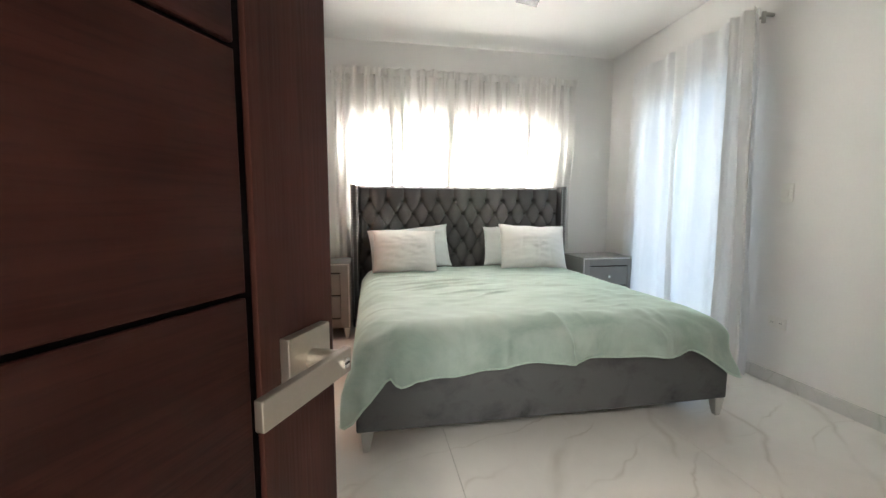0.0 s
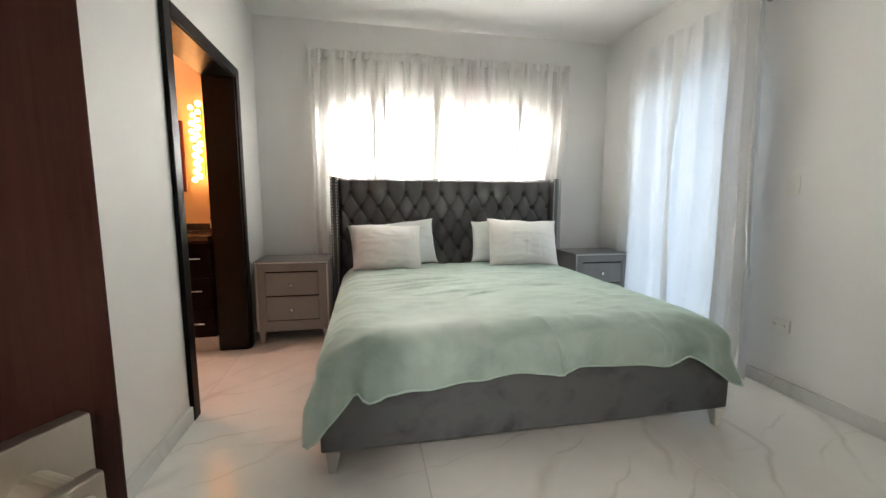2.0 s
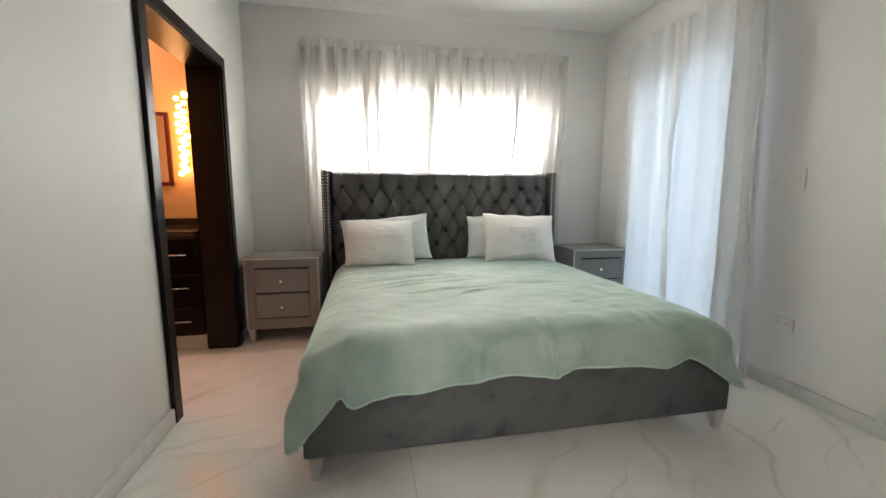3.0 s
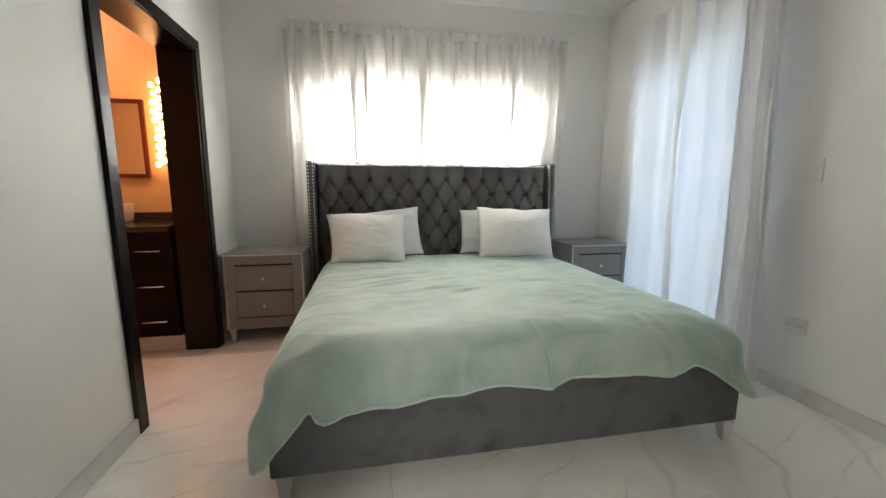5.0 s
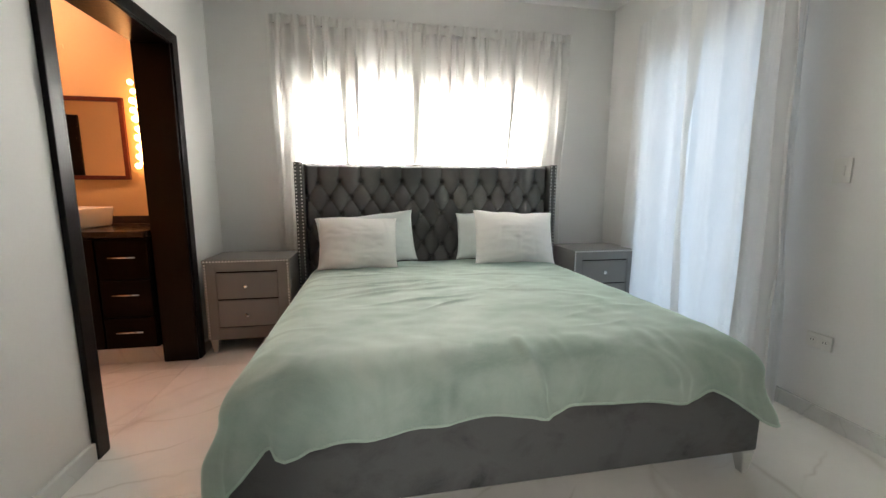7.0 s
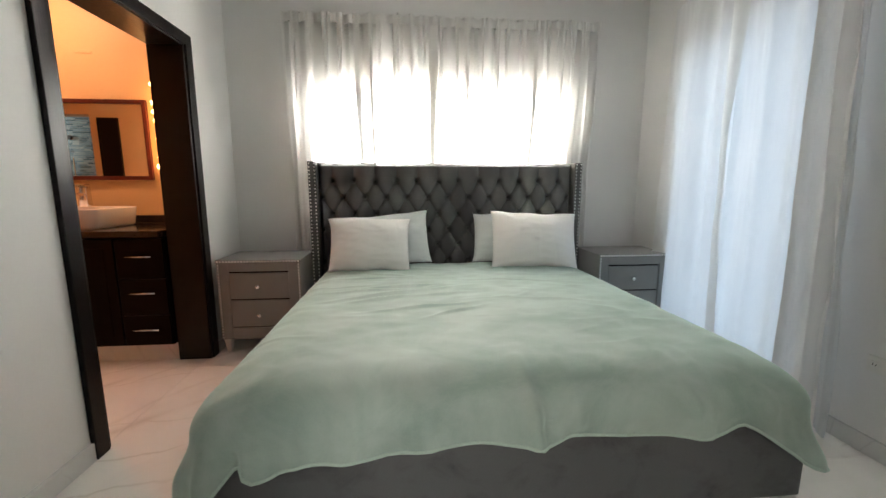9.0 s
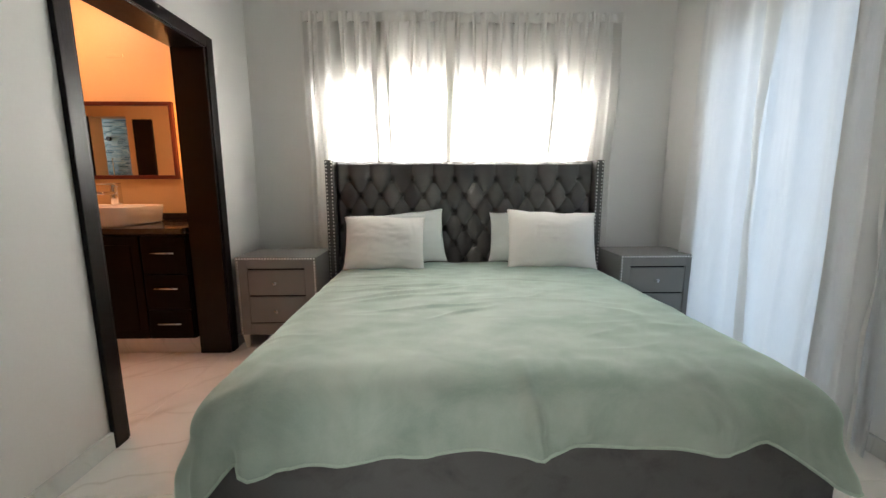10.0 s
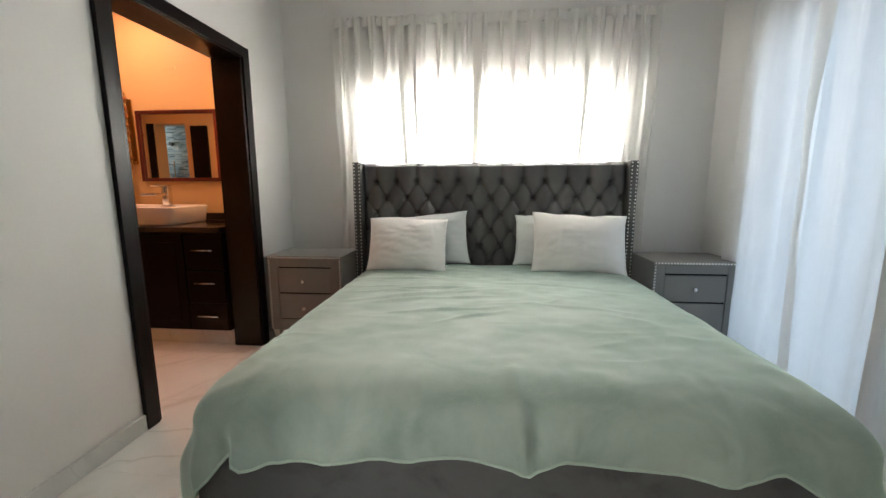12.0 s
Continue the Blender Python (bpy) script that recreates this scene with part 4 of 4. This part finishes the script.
# ---- bathroom ----
def vanity():
    fy, top = -0.456, 0.870
    x1 = -1.897
    t = thing("vanity_drawer_unit", pose(-2.05, -0.2, 0.12), "dark espresso wooden vanity unit with three drawers", "cabinet", "vanity units")
    part("body", box(-2.20, fy + 0.02, 0.122, x1, BY, top, 0.002), M_VANITY, t)
    for a, b, pz in ((0.595, top - 0.012, 0.742), (0.343, 0.587, 0.495), (0.128, 0.335, 0.243)):
        d = part("drawer", box(-2.196, fy, a, x1 - 0.003, fy + 0.019, b, 0.002), M_VANITY, t)
        h = part("handle", rod((-2.118, fy - 0.028, pz), (-1.960, fy - 0.028, pz), 0.0055, 12), M_CHROME, d, "slim chrome bar handle", smooth=True)
        for x in (-2.10, -1.978):
            part("post", rod((x, fy - 0.028, pz), (x, fy, pz), 0.004, 10), M_CHROME, d)
    for xa, xb in ((-2.62, -2.204), (-3.04, -2.624), (-3.46, -3.044)):
        c = thing("vanity_door_unit", pose((xa + xb) / 2, -0.2, 0.12), "dark espresso wooden vanity unit with a plain door", "cabinet", "vanity units")
        part("body", box(xa, fy + 0.02, 0.122, xb, BY, top, 0.002), M_VANITY, c)
        d = part("door", box(xa + 0.004, fy, 0.128, xb - 0.004, fy + 0.019, top - 0.012, 0.002), M_VANITY, c)
        part("door_panel", box(xa + 0.06, fy - 0.004, 0.19, xb - 0.06, fy + 0.001, top - 0.075, 0.003), M_VANITY, d)
    p = thing("vanity_plinth", pose(-2.6, -0.4, 0), "pale marble plinth under the vanity", "plinth", kind="structure")
    part("face", box(-3.46, -0.40, 0.0, x1, BY, 0.120, 0.002), M_SKIRT, p)
    c = thing("countertop", pose(-2.6, -0.22, 0.87), "polished dark brown granite countertop with an upstand", "countertop")
    part("slab", box(-3.46, -0.482, 0.8715, BX - 0.026, BY, 0.911, 0.004), M_GRANITE, c)
    part("upstand", box(-3.46, BY - 0.02, 0.912, BX - 0.026, BY, 0.972, 0.003), M_GRANITE, c)


vanity()


def basin():
    cx, cy, w, d, z0, z1 = -2.71, -0.165, 0.765, 0.46, 0.912, 1.050
    t = thing("vessel_basin", pose(cx, cy, z0), "white ceramic rectangular vessel basin on the granite countertop", "basin")

    def outline(k, kw):
        pts = []
        for i in range(48):
            a = 2 * math.pi * i / 48
            c, s = math.cos(a), math.sin(a)
            pts.append((cx + math.copysign(abs(c) ** 0.2, c) * w / 2 * kw, cy + math.copysign(abs(s) ** 0.2, s) * d / 2 * kw, k))
        return pts
    b = bmesh.new()
    rings = [outline(z, k) for z, k in ((z0, 0.93), (z0 + 0.012, 0.955), (z1 - 0.01, 0.995), (z1, 0.99), (z1, 0.955), (z1 - 0.01, 0.945), (z0 + 0.05, 0.86), (z0 + 0.03, 0.60), (z0 + 0.028, 0.05))]
    vs = [[b.verts.new(p) for p in r] for r in rings]
    for r, q in zip(vs, vs[1:]):
        for i in range(48):
            b.faces.new((r[i], r[(i + 1) % 48], q[(i + 1) % 48], q[i]))
    b.faces.new(vs[0][::-1])
    b.faces.new(vs[-1])
    part("bowl", b, M_CERAMIC, t, smooth=True)
    part("drain", rod((cx, cy, z0 + 0.028), (cx, cy, z0 + 0.034), 0.022, 20), M_CHROME, t)
    fx, fy = -2.688, 0.025
    f = thing("faucet", pose(fx, fy, z1), "chrome single-lever basin faucet with a flat spout", "faucet")
    part("column", box(fx - 0.030, fy - 0.025, z1 - 0.004, fx + 0.030, fy + 0.025, z1 + 0.145, 0.006), M_CHROME, f, smooth=True)
    part("spout", box(fx - 0.110, fy - 0.150, z1 + 0.078, fx + 0.020, fy - 0.02, z1 + 0.100, 0.005), M_CHROME, f)
    part("lever_neck", box(fx - 0.016, fy - 0.014, z1 + 0.145, fx + 0.016, fy + 0.014, z1 + 0.153), M_CHROME, f)
    part("lever", box(fx - 0.100, fy - 0.05, z1 + 0.152, fx + 0.030, fy + 0.022, z1 + 0.165, 0.004), M_CHROME, f)


basin()


def wall_mirror():
    x0, x1, z0, z1, f = -3.018, -2.272, 1.248, 1.852, 0.031
    t = thing("wall_mirror", pose((x0 + x1) / 2, BY, z0), "wall mirror in a red-brown wooden frame above the basin", "mirror")
    part("mirror_glass", box(x0 + f - 0.004, BY - 0.012, z0 + f - 0.004, x1 - f + 0.004, BY - 0.004, z1 - f + 0.004), M_MIRROR, t)
    part("frame", box(x0, BY - 0.028, z0, x0 + f, BY, z1, 0.004), M_MIRFRAME, t)
    part("frame", box(x1 - f, BY - 0.028, z0, x1, BY, z1, 0.004), M_MIRFRAME, t)
    part("frame", box(x0 + f, BY - 0.027, z0, x1 - f, BY, z0 + f, 0.004), M_MIRFRAME, t)
    part("frame", box(x0 + f, BY - 0.027, z1 - f, x1 - f, BY, z1, 0.004), M_MIRFRAME, t)


wall_mirror()


def bubble_lamp(x, y, lit, seed):
    t = thing("bubble_wall_lamp", pose(x, BY, 1.65), "lit wall lamp, a column of glowing glass globes" if lit else "unlit wall lamp, a column of amber glass globes", "lamp", "lamps beside the mirror")
    rng = random.Random(seed)
    part("back_plate", box(x - 0.03, BY - 0.012, 1.40, x + 0.03, BY, 1.95, 0.003), M_BRASS, t)
    part("stem", rod((x, y + 0.03, 1.35), (x, y + 0.03, 2.0), 0.006, 10), M_BRASS, t)
    for z in (1.45, 1.85):
        part("arm", rod((x, y + 0.03, z), (x, BY, z), 0.005, 8), M_BRASS, t)
    z, k = 1.35, 0
    while z < 2.0:
        dx = (0.020 if k % 2 else -0.020) + rng.uniform(-0.012, 0.012)
        part("globe", ball((x + dx, y - 0.008 + rng.uniform(-0.012, 0.012), z), rng.uniform(0.019, 0.026), 14, 9), M_BULB if lit else M_AMBER, t, smooth=True)
        z, k = z + rng.uniform(0.030, 0.038), k + 1


bubble_lamp(-2.148, 0.115, True, 4)
bubble_lamp(-3.085, 0.115, False, 8)

t = thing("soap_bottle", pose(-1.990, -0.085, 0.911), "slim amber bottle with a black cap on the granite", "bottle")
b = bmesh.new()
for z0, z1, r0, r1 in ((0.911, 1.04, 0.023, 0.023), (1.04, 1.075, 0.023, 0.010), (1.075, 1.105, 0.010, 0.010)):
    bmesh.ops.create_cone(b, cap_ends=True, segments=24, radius1=r0, radius2=r1, depth=z1 - z0, matrix=Matrix.Translation((-1.990, -0.085, (z0 + z1) / 2)))
part("body", b, M_AMBERSOAP, t, smooth=False)
part("label", rod((-1.990, -0.085, 0.945), (-1.990, -0.085, 1.01), 0.0236, 24), M_LABEL, t)
part("cap", rod((-1.990, -0.085, 1.105), (-1.990, -0.085, 1.138), 0.014, 16), M_BLACK, t)

t = thing("junction_cover", pose(-2.68, BY, 2.195), "small painted cover plate high on the bathroom wall", "cover plate")
part("plate", box(-2.74, BY - 0.006, 2.182, -2.62, BY, 2.208, 0.002), M_BATHWALL, t)

# the shower that the mirror shows
s = thing("shower_wall", pose(-4.5, -2.75, 0), "shower wall of blue-grey mosaic strips", "tiled wall", kind="structure")
part("backing", box(-5.36, -2.67, 0, -3.6, -2.515, CZ), M_GROUT, s)
bm = box(-5.51, -2.67, 0, -5.36, -2.0, 1.55)
box(-5.51, -2.67, 2.25, -5.36, -2.0, CZ, bm=bm)
box(-5.51, -2.67, 1.55, -5.36, -2.47, 2.25, bm=bm)
box(-5.51, -2.19, 1.55, -5.36, -2.0, 2.25, bm=bm)
part("side_wall", bm, M_BATHWALL, s)
part("side_wall", box(-5.36, -2.15, 0, -4.95, -2.0, CZ), M_BATHWALL, s)
part("side_wall", box(-3.6, -2.67, 0, -3.45, -2.15, CZ), M_BATHWALL, s)
rng = random.Random(5)
bm = bmesh.new()
for r in range(70):
    z = 0.5 + 0.026 * r
    x = -5.35 + rng.uniform(0, 0.08)
    while x < -3.62:
        w = rng.uniform(0.06, 0.16)
        box(x, -2.52, z, min(x + w, -3.605), -2.507 + rng.uniform(0, 0.004), z + 0.022, bm=bm)
        x += w + 0.004
tagged(part("mosaic", bm, M_MOSAIC, s, "blue-grey glass mosaic strips"), kind="stuff")
part("shower_pipe", rod((-4.85, -2.47, 1.1), (-4.85, -2.47, 1.60), 0.009), M_CHROME, s)
part("valve", rod((-4.88, -2.508, 1.87), (-4.88, -2.47, 1.87), 0.03), M_BLACK, s)
t = thing("shower_frame", pose(-4.14, -1.95, 0), "dark wooden frame of the shower opening", "door frame", kind="structure")
part("jamb", box(-4.782, -1.949, 0, -4.682, -1.925, DZ, 0.003), M_FRAME, t)
t = thing("closet_door", pose(-3.99, -1.95, 0), "closed dark espresso closet door in the bathroom", "door", kind="structure")
part("leaf", box(-4.11, -1.949, 0.005, -3.87, -1.915, 2.05, 0.003), M_FRAME, t)
part("knob", ball((-3.90, -1.895, 1.0), 0.022), M_CHROME, t, smooth=True)

# ---- hall lamp ----
t = thing("hall_ceiling_lamp", pose(-1.45, -5.7, CZ), "square flush ceiling lamp in the hall", "ceiling lamp")
part("frame", box(-1.72, -5.97, CZ - 0.05, -1.18, -5.43, CZ, 0.004), M_ALU, t)

# ---- floor tiles ----
def tile(x0, y0, x1, y1, parent):
    g = 0.0008
    return part("tile", box(x0 + g, y0 + g, -0.012, x1 - g, y1 - g, 0.0, 0.0008, 1), M_MARBLE, parent)


fl = bpy.data.objects["floor"]
xs = [-5.6, -4.105, -2.905, -1.705, -0.505, 0.695, EX + 0.19]
ys = [-7.6, -6.56, -5.36, -4.16, -2.96, -1.76, -0.56, NY + 0.19]
for a, b in zip(xs, xs[1:]):
    for c, d in zip(ys, ys[1:]):
        tile(a, c, b, d, fl)

t = thing("bath_ceiling_lamp", pose(-2.9, -0.38, CZ), "flush square ceiling lamp in the bathroom", "ceiling lamp")
part("frame", box(-3.07, -0.55, CZ - 0.05, -2.73, -0.21, CZ, 0.004), M_ALU, t)
